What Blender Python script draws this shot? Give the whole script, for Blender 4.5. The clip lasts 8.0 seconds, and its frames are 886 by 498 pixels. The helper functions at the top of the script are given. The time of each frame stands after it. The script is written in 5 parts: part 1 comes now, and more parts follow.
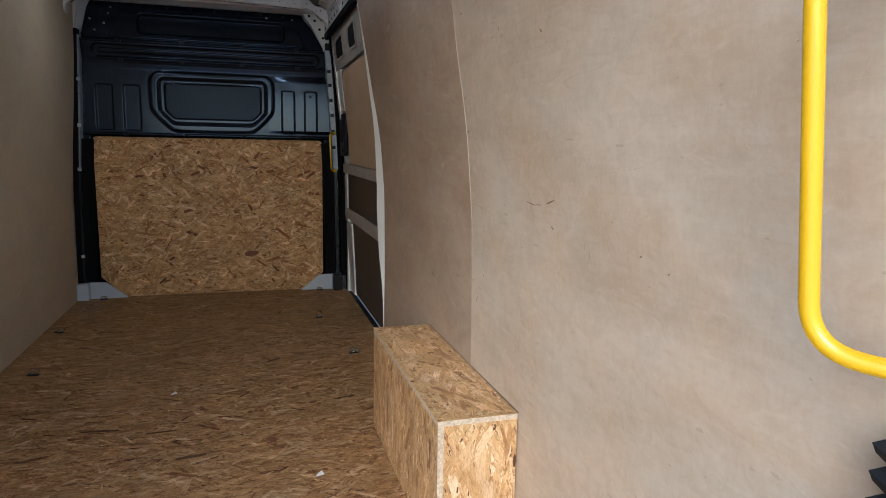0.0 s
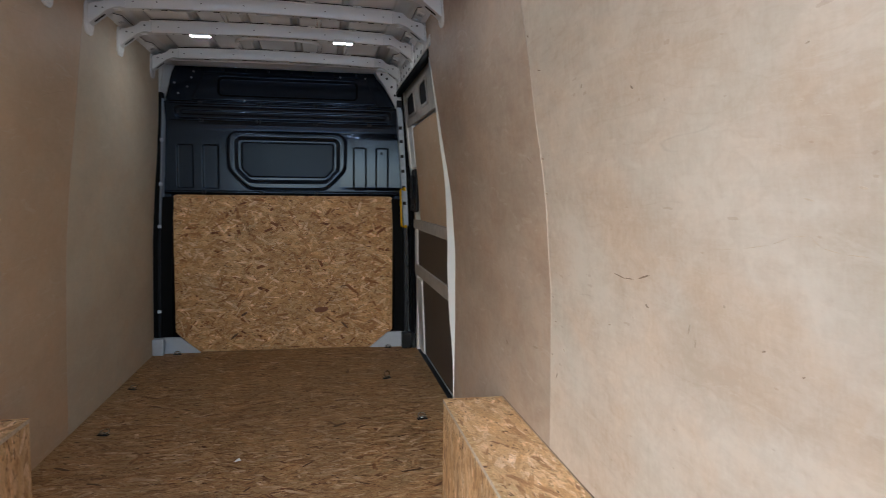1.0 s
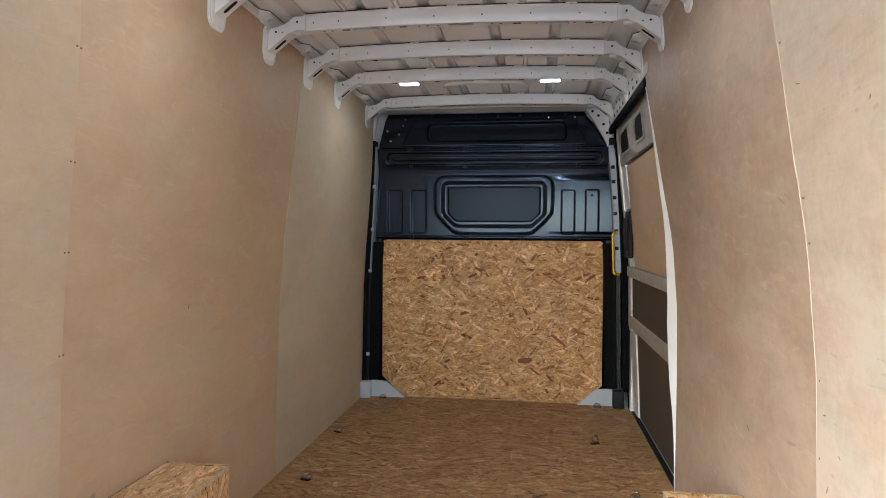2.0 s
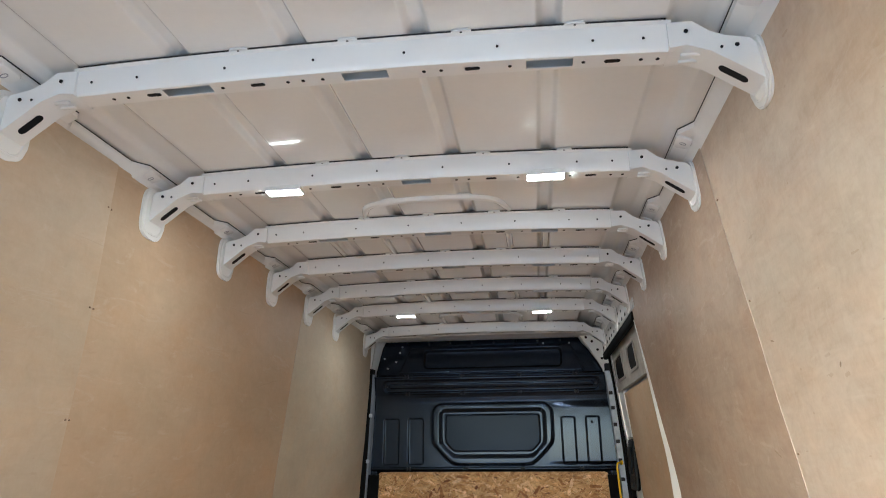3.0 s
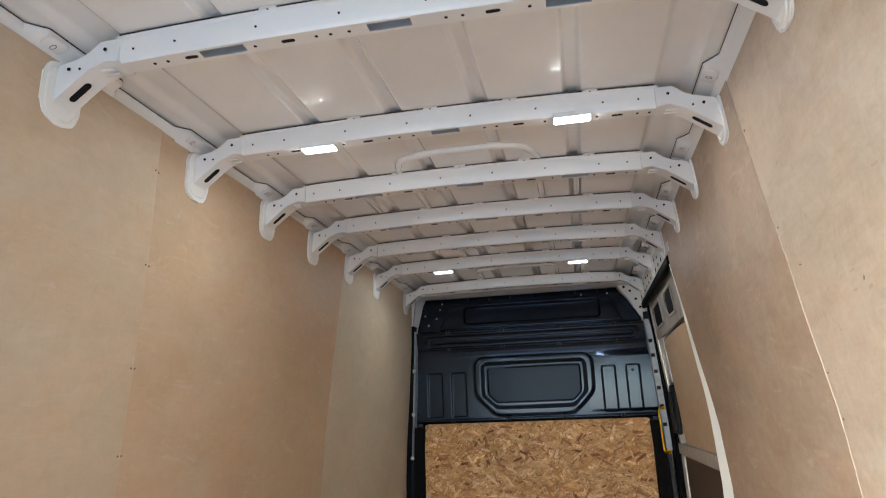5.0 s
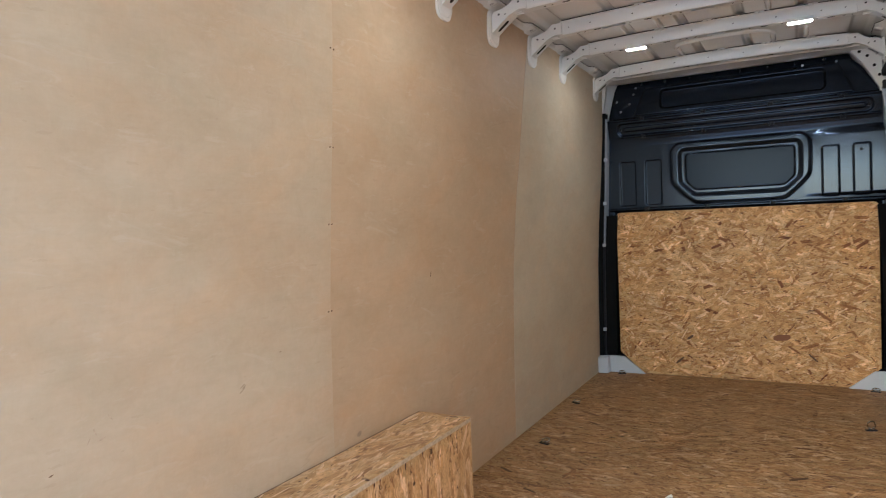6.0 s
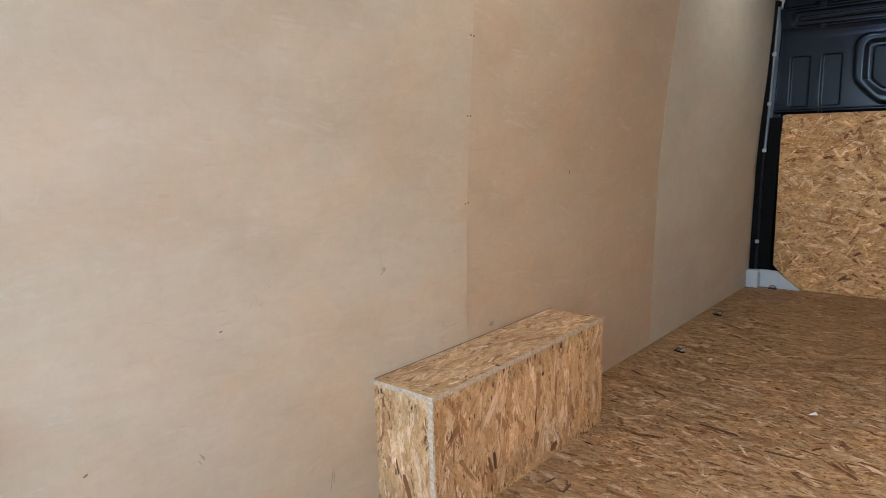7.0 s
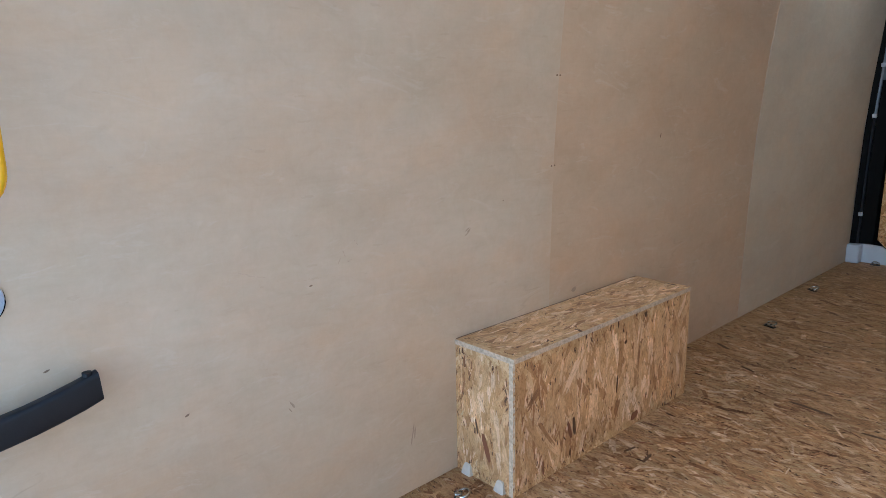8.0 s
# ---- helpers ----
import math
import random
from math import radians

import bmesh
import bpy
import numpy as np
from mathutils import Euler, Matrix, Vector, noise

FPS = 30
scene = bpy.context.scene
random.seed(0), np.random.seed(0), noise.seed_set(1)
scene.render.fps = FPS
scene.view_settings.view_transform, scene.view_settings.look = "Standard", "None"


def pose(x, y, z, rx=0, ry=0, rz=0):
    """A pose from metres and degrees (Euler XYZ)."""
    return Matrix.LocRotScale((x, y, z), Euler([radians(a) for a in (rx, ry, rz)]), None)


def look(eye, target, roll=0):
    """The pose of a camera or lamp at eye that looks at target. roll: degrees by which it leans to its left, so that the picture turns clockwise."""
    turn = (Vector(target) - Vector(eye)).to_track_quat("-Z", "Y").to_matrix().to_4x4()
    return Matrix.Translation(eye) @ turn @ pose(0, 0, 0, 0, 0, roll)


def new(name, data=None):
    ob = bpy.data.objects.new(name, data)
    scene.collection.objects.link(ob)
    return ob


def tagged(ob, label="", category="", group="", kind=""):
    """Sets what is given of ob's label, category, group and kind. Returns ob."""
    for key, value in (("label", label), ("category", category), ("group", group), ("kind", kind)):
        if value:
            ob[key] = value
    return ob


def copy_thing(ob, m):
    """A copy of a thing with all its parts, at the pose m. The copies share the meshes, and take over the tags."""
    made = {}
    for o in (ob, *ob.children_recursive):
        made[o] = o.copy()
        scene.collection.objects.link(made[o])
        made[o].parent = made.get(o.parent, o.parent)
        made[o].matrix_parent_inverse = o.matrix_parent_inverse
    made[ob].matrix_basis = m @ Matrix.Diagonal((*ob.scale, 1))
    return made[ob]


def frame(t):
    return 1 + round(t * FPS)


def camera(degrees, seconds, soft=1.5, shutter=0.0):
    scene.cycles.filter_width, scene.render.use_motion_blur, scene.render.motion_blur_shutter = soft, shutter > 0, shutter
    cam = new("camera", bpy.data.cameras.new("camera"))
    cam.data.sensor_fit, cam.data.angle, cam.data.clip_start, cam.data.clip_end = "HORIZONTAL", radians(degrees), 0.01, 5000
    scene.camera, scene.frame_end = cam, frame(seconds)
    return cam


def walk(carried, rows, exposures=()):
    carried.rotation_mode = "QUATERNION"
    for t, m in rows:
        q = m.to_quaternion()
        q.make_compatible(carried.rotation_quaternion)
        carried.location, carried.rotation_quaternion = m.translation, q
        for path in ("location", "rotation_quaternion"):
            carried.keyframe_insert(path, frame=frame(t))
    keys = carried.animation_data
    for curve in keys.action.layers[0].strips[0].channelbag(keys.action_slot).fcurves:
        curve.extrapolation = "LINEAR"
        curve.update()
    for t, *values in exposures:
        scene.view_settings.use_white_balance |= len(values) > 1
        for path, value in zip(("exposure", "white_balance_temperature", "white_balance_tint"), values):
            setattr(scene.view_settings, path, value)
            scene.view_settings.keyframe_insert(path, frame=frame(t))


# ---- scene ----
cam = camera(68.4, 8.0, soft=0.7, shutter=0.12)

PATH = [
    (0, (0.241, -0.090, 1.122), (0.808, 1.802, 0.812), 1.1),
    (0.5, (0.246, -0.016, 1.143), (0.808, 1.886, 0.882), 0.9),
    (1, (0.264, 0.059, 1.162), (0.627, 2.018, 0.998), 0.6),
    (1.2, (0.260, 0.107, 1.167), (0.414, 2.095, 1.017), 0.4),
    (2.3, (0.341, 0.373, 1.205), (0.034, 2.346, 1.319), 0.5),
    (2.5, (0.360, 0.369, 1.233), (0.052, 2.327, 1.502), 0.4),
    (3, (0.328, 0.288, 1.279), (0.068, 2.180, 1.874), -0.4),
    (3.5, (0.325, 0.249, 1.294), (0.057, 2.075, 2.065), -1.0),
    (4, (0.312, 0.229, 1.303), (0.064, 2.033, 2.130), -1.5),
    (4.2, (0.305, 0.225, 1.295), (0.066, 2.026, 2.132), -1.9),
    (5.3, (0.374, 0.258, 1.168), (-0.121, 2.172, 1.467), -2.4),
    (5.5, (0.385, 0.266, 1.146), (-0.213, 2.166, 1.331), -2.7),
    (6, (0.372, 0.288, 1.113), (-0.591, 2.039, 1.040), -2.4),
    (6.5, (0.395, 0.292, 1.088), (-0.746, 1.917, 0.843), -2.0),
    (7, (0.378, 0.287, 1.071), (-0.920, 1.770, 0.730), -1.6),
    (7.5, (0.366, 0.281, 1.060), (-1.052, 1.634, 0.664), -1.4),
    (8, (0.352, 0.272, 1.055), (-1.096, 1.581, 0.620), -1.4),
]
walk(cam, [(t, look(eye, target, roll)) for t, eye, target, roll in PATH],
     exposures=[(0, 0.92, 5500, 6), (0.5, 1.23, 5380, 6), (1.0, 1.29, 5400, 6), (2.5, 2.3, 5750, 4), (3.0, 1.99, 5720, 3), (3.5, 1.80, 5700, 2), (4.2, 1.69, 5720, 2), (5.5, 2.2, 5750, 5), (6.5, 2.25, 5700, 5), (7.0, 2.23, 5450, 5), (8, 1.95, 4950, 4)])
# ---- world, sun, lights ----
world = bpy.data.worlds.new("overcast_sky")
scene.world = world
world.use_nodes = True
wn = world.node_tree.nodes
sky = wn.new("ShaderNodeTexSky")
sky.sky_type, sky.sun_disc = "NISHITA", False
sky.sun_elevation, sky.sun_rotation = radians(26), radians(210)
sky.air_density, sky.dust_density, sky.ozone_density = 1.2, 1.5, 1.5
wn["Background"].inputs["Strength"].default_value = 0.15
world.node_tree.links.new(sky.outputs["Color"], wn["Background"].inputs["Color"])
sun = new("sun", bpy.data.lights.new("sun", "SUN"))
sun.data.energy, sun.data.angle, sun.data.color = 0.9, radians(36), (0.93, 0.97, 1.0)
sun.matrix_world = look((-4.4, -7.6, 4.3), (0, 0, 0))


# ---- materials ----
def nodes_of(name):
    m = bpy.data.materials.new(name)
    m.use_nodes = True
    return m, m.node_tree, m.node_tree.nodes["Principled BSDF"]


def put(nt, kind, **values):
    n = nt.nodes.new(kind)
    for k, v in values.items():
        if k in n.inputs:
            n.inputs[k].default_value = v
        elif k == "operation":
            n.operation = v
        elif k == "voronoi_dimensions":
            n.voronoi_dimensions = v
        else:
            n.vector_type = v
    return n


def calc(nt, op, a, b=None, c=None):
    n = put(nt, "ShaderNodeMath", operation=op)
    for i, v in enumerate((a, b, c)):
        if v is None:
            continue
        if isinstance(v, (int, float)):
            n.inputs[i].default_value = v
        else:
            nt.links.new(v, n.inputs[i])
    return n.outputs[0]


def blend(nt, fac, a, b, data_type="RGBA", blend_type="MIX"):
    n = nt.nodes.new("ShaderNodeMix")
    n.data_type = data_type
    if data_type == "RGBA":
        n.blend_type = blend_type
    k = {"FLOAT": (2, 3, 0), "VECTOR": (4, 5, 1), "RGBA": (6, 7, 2)}[data_type]
    for s, v in ((n.inputs[0], fac), (n.inputs[k[0]], a), (n.inputs[k[1]], b)):
        if isinstance(v, (int, float, tuple)):
            s.default_value = v
        else:
            nt.links.new(v, s)
    return n.outputs[k[2]]


def ramp(nt, fac, stops):
    n = nt.nodes.new("ShaderNodeValToRGB")
    e = n.color_ramp.elements
    while len(e) < len(stops):
        e.new(0.5)
    for el, (pos, col) in zip(e, stops):
        el.position, el.color = pos, (*col, 1)
    nt.links.new(fac, n.inputs[0])
    return n.outputs[0]


def bump(nt, bsdf, height, strength, distance):
    b = put(nt, "ShaderNodeBump", Strength=strength, Distance=distance)
    nt.links.new(height, b.inputs["Height"])
    nt.links.new(b.outputs[0], bsdf.inputs["Normal"])


def osb(name, spread, tint=(1, 1, 1), length=0.085, width=0.013, dark=0.5, contrast=0.62):
    """Oriented strand board: several layers of long flakes, the uppermost of which shows. u runs along the strands."""
    m, nt, bsdf = nodes_of(name)
    uv = nt.nodes.new("ShaderNodeUVMap").outputs[0]
    warp = put(nt, "ShaderNodeTexNoise", Scale=9.0, Detail=2.0)
    nt.links.new(uv, warp.inputs["Vector"])
    off = put(nt, "ShaderNodeVectorMath", operation="MULTIPLY_ADD")
    nt.links.new(warp.outputs["Color"], off.inputs[0])
    off.inputs[1].default_value = (0.004, 0.004, 0)
    nt.links.new(uv, off.inputs[2])
    best = tone = vec = None
    for i, f in enumerate((-1.0, 0.75, -0.45, 0.3, 0.02, 0.55, -0.12)):
        rot = put(nt, "ShaderNodeMapping", vector_type="POINT")
        rot.inputs["Rotation"].default_value = (0, 0, radians(spread) * f)
        rot.inputs["Location"].default_value = (3.1 * i, 7.7 * i, 0)
        nt.links.new(off.outputs[0], rot.inputs["Vector"])
        sc = put(nt, "ShaderNodeVectorMath", operation="MULTIPLY")
        k = 0.75 + 0.17 * i
        sc.inputs[1].default_value = (1 / (length * k), 1 / (width * k), 1)
        nt.links.new(rot.outputs[0], sc.inputs[0])
        v = put(nt, "ShaderNodeTexVoronoi", voronoi_dimensions="2D", Scale=1.0, Randomness=1.0)
        nt.links.new(sc.outputs[0], v.inputs["Vector"])
        sep = nt.nodes.new("ShaderNodeSeparateColor")
        nt.links.new(v.outputs["Color"], sep.inputs[0])
        pr, tn = sep.outputs[0], sep.outputs[1]
        if best is None:
            best, tone, vec = pr, tn, sc.outputs[0]
        else:
            up = calc(nt, "GREATER_THAN", pr, best)
            tone = blend(nt, up, tone, tn, "FLOAT")
            vec = blend(nt, up, vec, sc.outputs[0], "VECTOR")
            best = calc(nt, "MAXIMUM", pr, best)
    grain = put(nt, "ShaderNodeTexNoise", Scale=1.0, Detail=3.0, Roughness=0.6)
    gs = put(nt, "ShaderNodeVectorMath", operation="MULTIPLY")
    gs.inputs[1].default_value = (1.6, 13.0, 1)
    nt.links.new(vec, gs.inputs[0])
    nt.links.new(gs.outputs[0], grain.inputs["Vector"])
    t = calc(nt, "MULTIPLY_ADD", grain.outputs[0], 0.40, calc(nt, "MULTIPLY_ADD", tone, contrast, 0.40 - 0.52 * contrast))
    # fine slivers and splinters, light and dark, lying over the flakes
    for ang, lx, ly, amount in ((0.5, 0.026, 0.0036, 0.5), (-0.6, 0.034, 0.0048, 0.5), (0.1, 0.014, 0.0026, 0.6), (0.8, 0.007, 0.0022, 0.9)):
        r2 = put(nt, "ShaderNodeMapping", vector_type="POINT")
        r2.inputs["Rotation"].default_value = (0, 0, radians(spread) * ang)
        nt.links.new(off.outputs[0], r2.inputs["Vector"])
        s2 = put(nt, "ShaderNodeVectorMath", operation="MULTIPLY")
        s2.inputs[1].default_value = (1 / lx, 1 / ly, 1)
        nt.links.new(r2.outputs[0], s2.inputs[0])
        v2 = put(nt, "ShaderNodeTexVoronoi", voronoi_dimensions="2D", Scale=1.0)
        nt.links.new(s2.outputs[0], v2.inputs["Vector"])
        c2 = nt.nodes.new("ShaderNodeSeparateColor")
        nt.links.new(v2.outputs["Color"], c2.inputs[0])
        on = calc(nt, "MULTIPLY", calc(nt, "GREATER_THAN", c2.outputs[0], 0.78), calc(nt, "LESS_THAN", v2.outputs["Distance"], 0.5))
        t = calc(nt, "MULTIPLY_ADD", calc(nt, "MULTIPLY", on, amount), calc(nt, "SUBTRACT", c2.outputs[1], 0.56), t)
    stops = [(0.0, (0.12, 0.055, 0.022)), (0.12, (0.29, 0.15, 0.06)), (0.32, (0.47, 0.285, 0.125)), (0.6, (0.57, 0.38, 0.185)), (0.82, (0.65, 0.47, 0.25)), (1.0, (0.74, 0.59, 0.38))]
    col = ramp(nt, t, [(p, tuple(a * b for a, b in zip(c, tint))) for p, c in stops])
    # scattered dark bark slivers
    bark = put(nt, "ShaderNodeTexVoronoi", voronoi_dimensions="2D", Scale=1.0)
    bs = put(nt, "ShaderNodeVectorMath", operation="MULTIPLY")
    bs.inputs[1].default_value = (22, 95, 1)
    nt.links.new(off.outputs[0], bs.inputs[0])
    nt.links.new(bs.outputs[0], bark.inputs["Vector"])
    sepb = nt.nodes.new("ShaderNodeSeparateColor")
    nt.links.new(bark.outputs["Color"], sepb.inputs[0])
    is_bark = calc(nt, "MULTIPLY", calc(nt, "GREATER_THAN", sepb.outputs[2], 0.972), calc(nt, "LESS_THAN", bark.outputs["Distance"], 0.42))
    col = blend(nt, calc(nt, "MULTIPLY", is_bark, dark + 0.3), col, (0.09 * tint[0], 0.035 * tint[1], 0.015 * tint[2], 1))
    # broad change of tone and dust
    wide = put(nt, "ShaderNodeTexNoise", Scale=2.3, Detail=4.0)
    nt.links.new(uv, wide.inputs["Vector"])
    shade = ramp(nt, wide.outputs[0], [(0.3, (0.80, 0.80, 0.80)), (0.7, (1.1, 1.08, 1.05))])
    col = blend(nt, 1.0, col, shade, blend_type="MULTIPLY")
    nt.links.new(col, bsdf.inputs["Base Color"])
    rough = calc(nt, "MULTIPLY_ADD", grain.outputs[0], 0.25, 0.42)
    nt.links.new(rough, bsdf.inputs["Roughness"])
    bsdf.inputs["Specular IOR Level"].default_value = 0.35
    bump(nt, bsdf, calc(nt, "ADD", calc(nt, "MULTIPLY", best, 0.8), calc(nt, "MULTIPLY", grain.outputs[0], 0.5)), 0.35, 0.0012)
    return m


def plywood(name, pale, deep, stain=0.3, figure=1.0):
    """Rotary-cut veneer: pale field, faint cathedral figure along u, blotches and a few small knots."""
    m, nt, bsdf = nodes_of(name)
    uv = nt.nodes.new("ShaderNodeUVMap").outputs[0]

    def noise_at(scale, detail, rough=0.5, dist=0.0):
        mul = put(nt, "ShaderNodeVectorMath", operation="MULTIPLY")
        mul.inputs[1].default_value = (*scale, 1)
        nt.links.new(uv, mul.inputs[0])
        n = put(nt, "ShaderNodeTexNoise", Scale=1.0, Detail=detail, Roughness=rough, Distortion=dist)
        nt.links.new(mul.outputs[0], n.inputs["Vector"])
        return n.outputs[0]

    field = noise_at((1.0, 2.6), 3.0, 0.5, 0.8)
    rings = calc(nt, "PINGPONG", calc(nt, "MULTIPLY", calc(nt, "MULTIPLY_ADD", noise_at((3.5, 9.0), 3.0, 0.6, 1.0), 0.10, field), 13.0), 0.5)
    rings = calc(nt, "POWER", calc(nt, "MULTIPLY", rings, 2.0), 5.0)
    blotch = noise_at((2.2, 4.5), 5.0, 0.6, 0.4)
    fine = noise_at((7.0, 90.0), 3.0, 0.6)
    cloud = noise_at((0.8, 1.1), 2.0)
    t = calc(nt, "MULTIPLY_ADD", blotch, 0.70 * figure, calc(nt, "MULTIPLY_ADD", rings, 0.045 * figure, 0.31 - 0.35 * figure))
    fleck = noise_at((13.0, 15.0), 5.0, 0.68, 0.9)
    t = calc(nt, "MULTIPLY_ADD", fine, 0.12 * figure, calc(nt, "ADD", t, 0.11 - 0.06 * figure))
    t = calc(nt, "MULTIPLY_ADD", fleck, 0.38 * figure, calc(nt, "SUBTRACT", t, 0.19 * figure))
    # short rays across the grain and specks a centimetre or two wide
    ray, speck = noise_at((85.0, 24.0), 4.0, 0.6, 0.8), noise_at((34.0, 44.0), 4.0, 0.7, 0.8)
    t = calc(nt, "MULTIPLY_ADD", ray, 0.21 * figure - 0.10, calc(nt, "SUBTRACT", t, 0.105 * figure - 0.05))
    t = calc(nt, "MULTIPLY_ADD", speck, 0.34 * figure - 0.16, calc(nt, "SUBTRACT", t, 0.17 * figure - 0.08))
    t = calc(nt, "MULTIPLY_ADD", cloud, 0.5, calc(nt, "SUBTRACT", t, 0.22))
    col = ramp(nt, t, [(0.24, pale), (0.46, tuple(0.55 * a + 0.45 * b for a, b in zip(pale, deep))), (0.74, deep)])
    # small brown flecks and scuffs, thinly strewn
    for sx, sy, rare, wide, seed in ((5.0, 26.0, 0.90, 0.16, 0.0), (2.6, 5.5, 0.90, 0.05, 9.0), (11.0, 24.0, 0.90, 0.10, 4.0)):
        spot = put(nt, "ShaderNodeTexVoronoi", voronoi_dimensions="2D", Scale=1.0)
        sm = put(nt, "ShaderNodeVectorMath", operation="MULTIPLY_ADD")
        sm.inputs[1].default_value = (sx, sy, 1)
        sm.inputs[2].default_value = (seed, seed, 0)
        nt.links.new(uv, sm.inputs[0])
        nt.links.new(sm.outputs[0], spot.inputs["Vector"])
        ss = nt.nodes.new("ShaderNodeSeparateColor")
        nt.links.new(spot.outputs["Color"], ss.inputs[0])
        wob = calc(nt, "MULTIPLY_ADD", noise_at((70, 150), 3.0), wide * 1.6, -0.35 * wide)
        is_spot = calc(nt, "MULTIPLY", calc(nt, "LESS_THAN", spot.outputs["Distance"], wob), calc(nt, "GREATER_THAN", ss.outputs[0], rare))
        col = blend(nt, calc(nt, "MULTIPLY", is_spot, stain * 0.34), col, (0.30, 0.18, 0.10, 1))
    # pinkish heartwood and greyer sapwood patches, and pale rubbed marks
    hue = noise_at((3.2, 4.6), 5.0, 0.65, 0.4)
    col = blend(nt, 1.0, col, ramp(nt, hue, [(0.32, (0.955, 0.995, 1.01)), (0.5, (1, 1, 1)), (0.68, (1.035, 0.98, 0.925))]), blend_type="MULTIPLY")
    rub = calc(nt, "MULTIPLY", ramp(nt, noise_at((5.0, 16.0), 5.0, 0.7, 1.2), [(0.58, (0, 0, 0)), (0.68, (1, 1, 1))]), 0.22)
    col = blend(nt, rub, col, (0.68, 0.60, 0.50, 1))
    # thin brown growth lines, broken off here and there
    for sc, w, seed in (((0.55, 2.6), 0.0035, 0.56),):
        near = calc(nt, "ABSOLUTE", calc(nt, "SUBTRACT", noise_at(sc, 4.0, 0.45, 0.35), seed))
        line = calc(nt, "SUBTRACT", 1.0, calc(nt, "MINIMUM", calc(nt, "DIVIDE", near, w), 1.0))
        some = ramp(nt, noise_at((3.0, 4.0), 3.0), [(0.57, (0, 0, 0)), (0.66, (1, 1, 1))])
        col = blend(nt, calc(nt, "MULTIPLY", calc(nt, "MULTIPLY", line, some), 0.28), col, tuple(0.62 * c for c in deep) + (1,))
    nt.links.new(col, bsdf.inputs["Base Color"])
    bsdf.inputs["Roughness"].default_value = 0.55
    bsdf.inputs["Specular IOR Level"].default_value = 0.3
    bump(nt, bsdf, calc(nt, "ADD", calc(nt, "MULTIPLY", fine, 0.3), blotch), 0.15, 0.002)
    return m


def plain(name, color, rough, metal=0.0, vary=0.12, scale=14.0, coat=0.0, relief=0.05, spec=0.5, gloss_vary=0.16):
    """Painted, moulded or bare metal: a base colour with fine wear at two scales."""
    m, nt, bsdf = nodes_of(name)
    co = nt.nodes.new("ShaderNodeTexCoord").outputs["Object"]
    a = put(nt, "ShaderNodeTexNoise", Scale=scale, Detail=4.0)
    b = put(nt, "ShaderNodeTexNoise", Scale=scale * 14, Detail=2.0)
    nt.links.new(co, a.inputs["Vector"])
    nt.links.new(co, b.inputs["Vector"])
    mixd = calc(nt, "MULTIPLY_ADD", b.outputs[0], 0.3, calc(nt, "MULTIPLY", a.outputs[0], 0.7))
    lo, hi = tuple(c * (1 - vary) for c in color), tuple(min(1, c * (1 + vary)) for c in color)
    nt.links.new(ramp(nt, mixd, [(0.3, lo), (0.7, hi)]), bsdf.inputs["Base Color"])
    nt.links.new(calc(nt, "MULTIPLY_ADD", a.outputs[0] if gloss_vary < 0.1 else mixd, gloss_vary, rough - gloss_vary / 2), bsdf.inputs["Roughness"])
    bsdf.inputs["Metallic"].default_value = metal
    bsdf.inputs["Coat Weight"].default_value = coat
    bsdf.inputs["Specular IOR Level"].default_value = spec
    if relief:
        bump(nt, bsdf, b.outputs[0], relief, 0.001)
    return m


def glow(name, color, strength):
    m, nt, bsdf = nodes_of(name)
    bsdf.inputs["Base Color"].default_value = (0.8, 0.8, 0.8, 1)
    bsdf.inputs["Emission Color"].default_value = (*color, 1)
    bsdf.inputs["Emission Strength"].default_value = strength
    return m


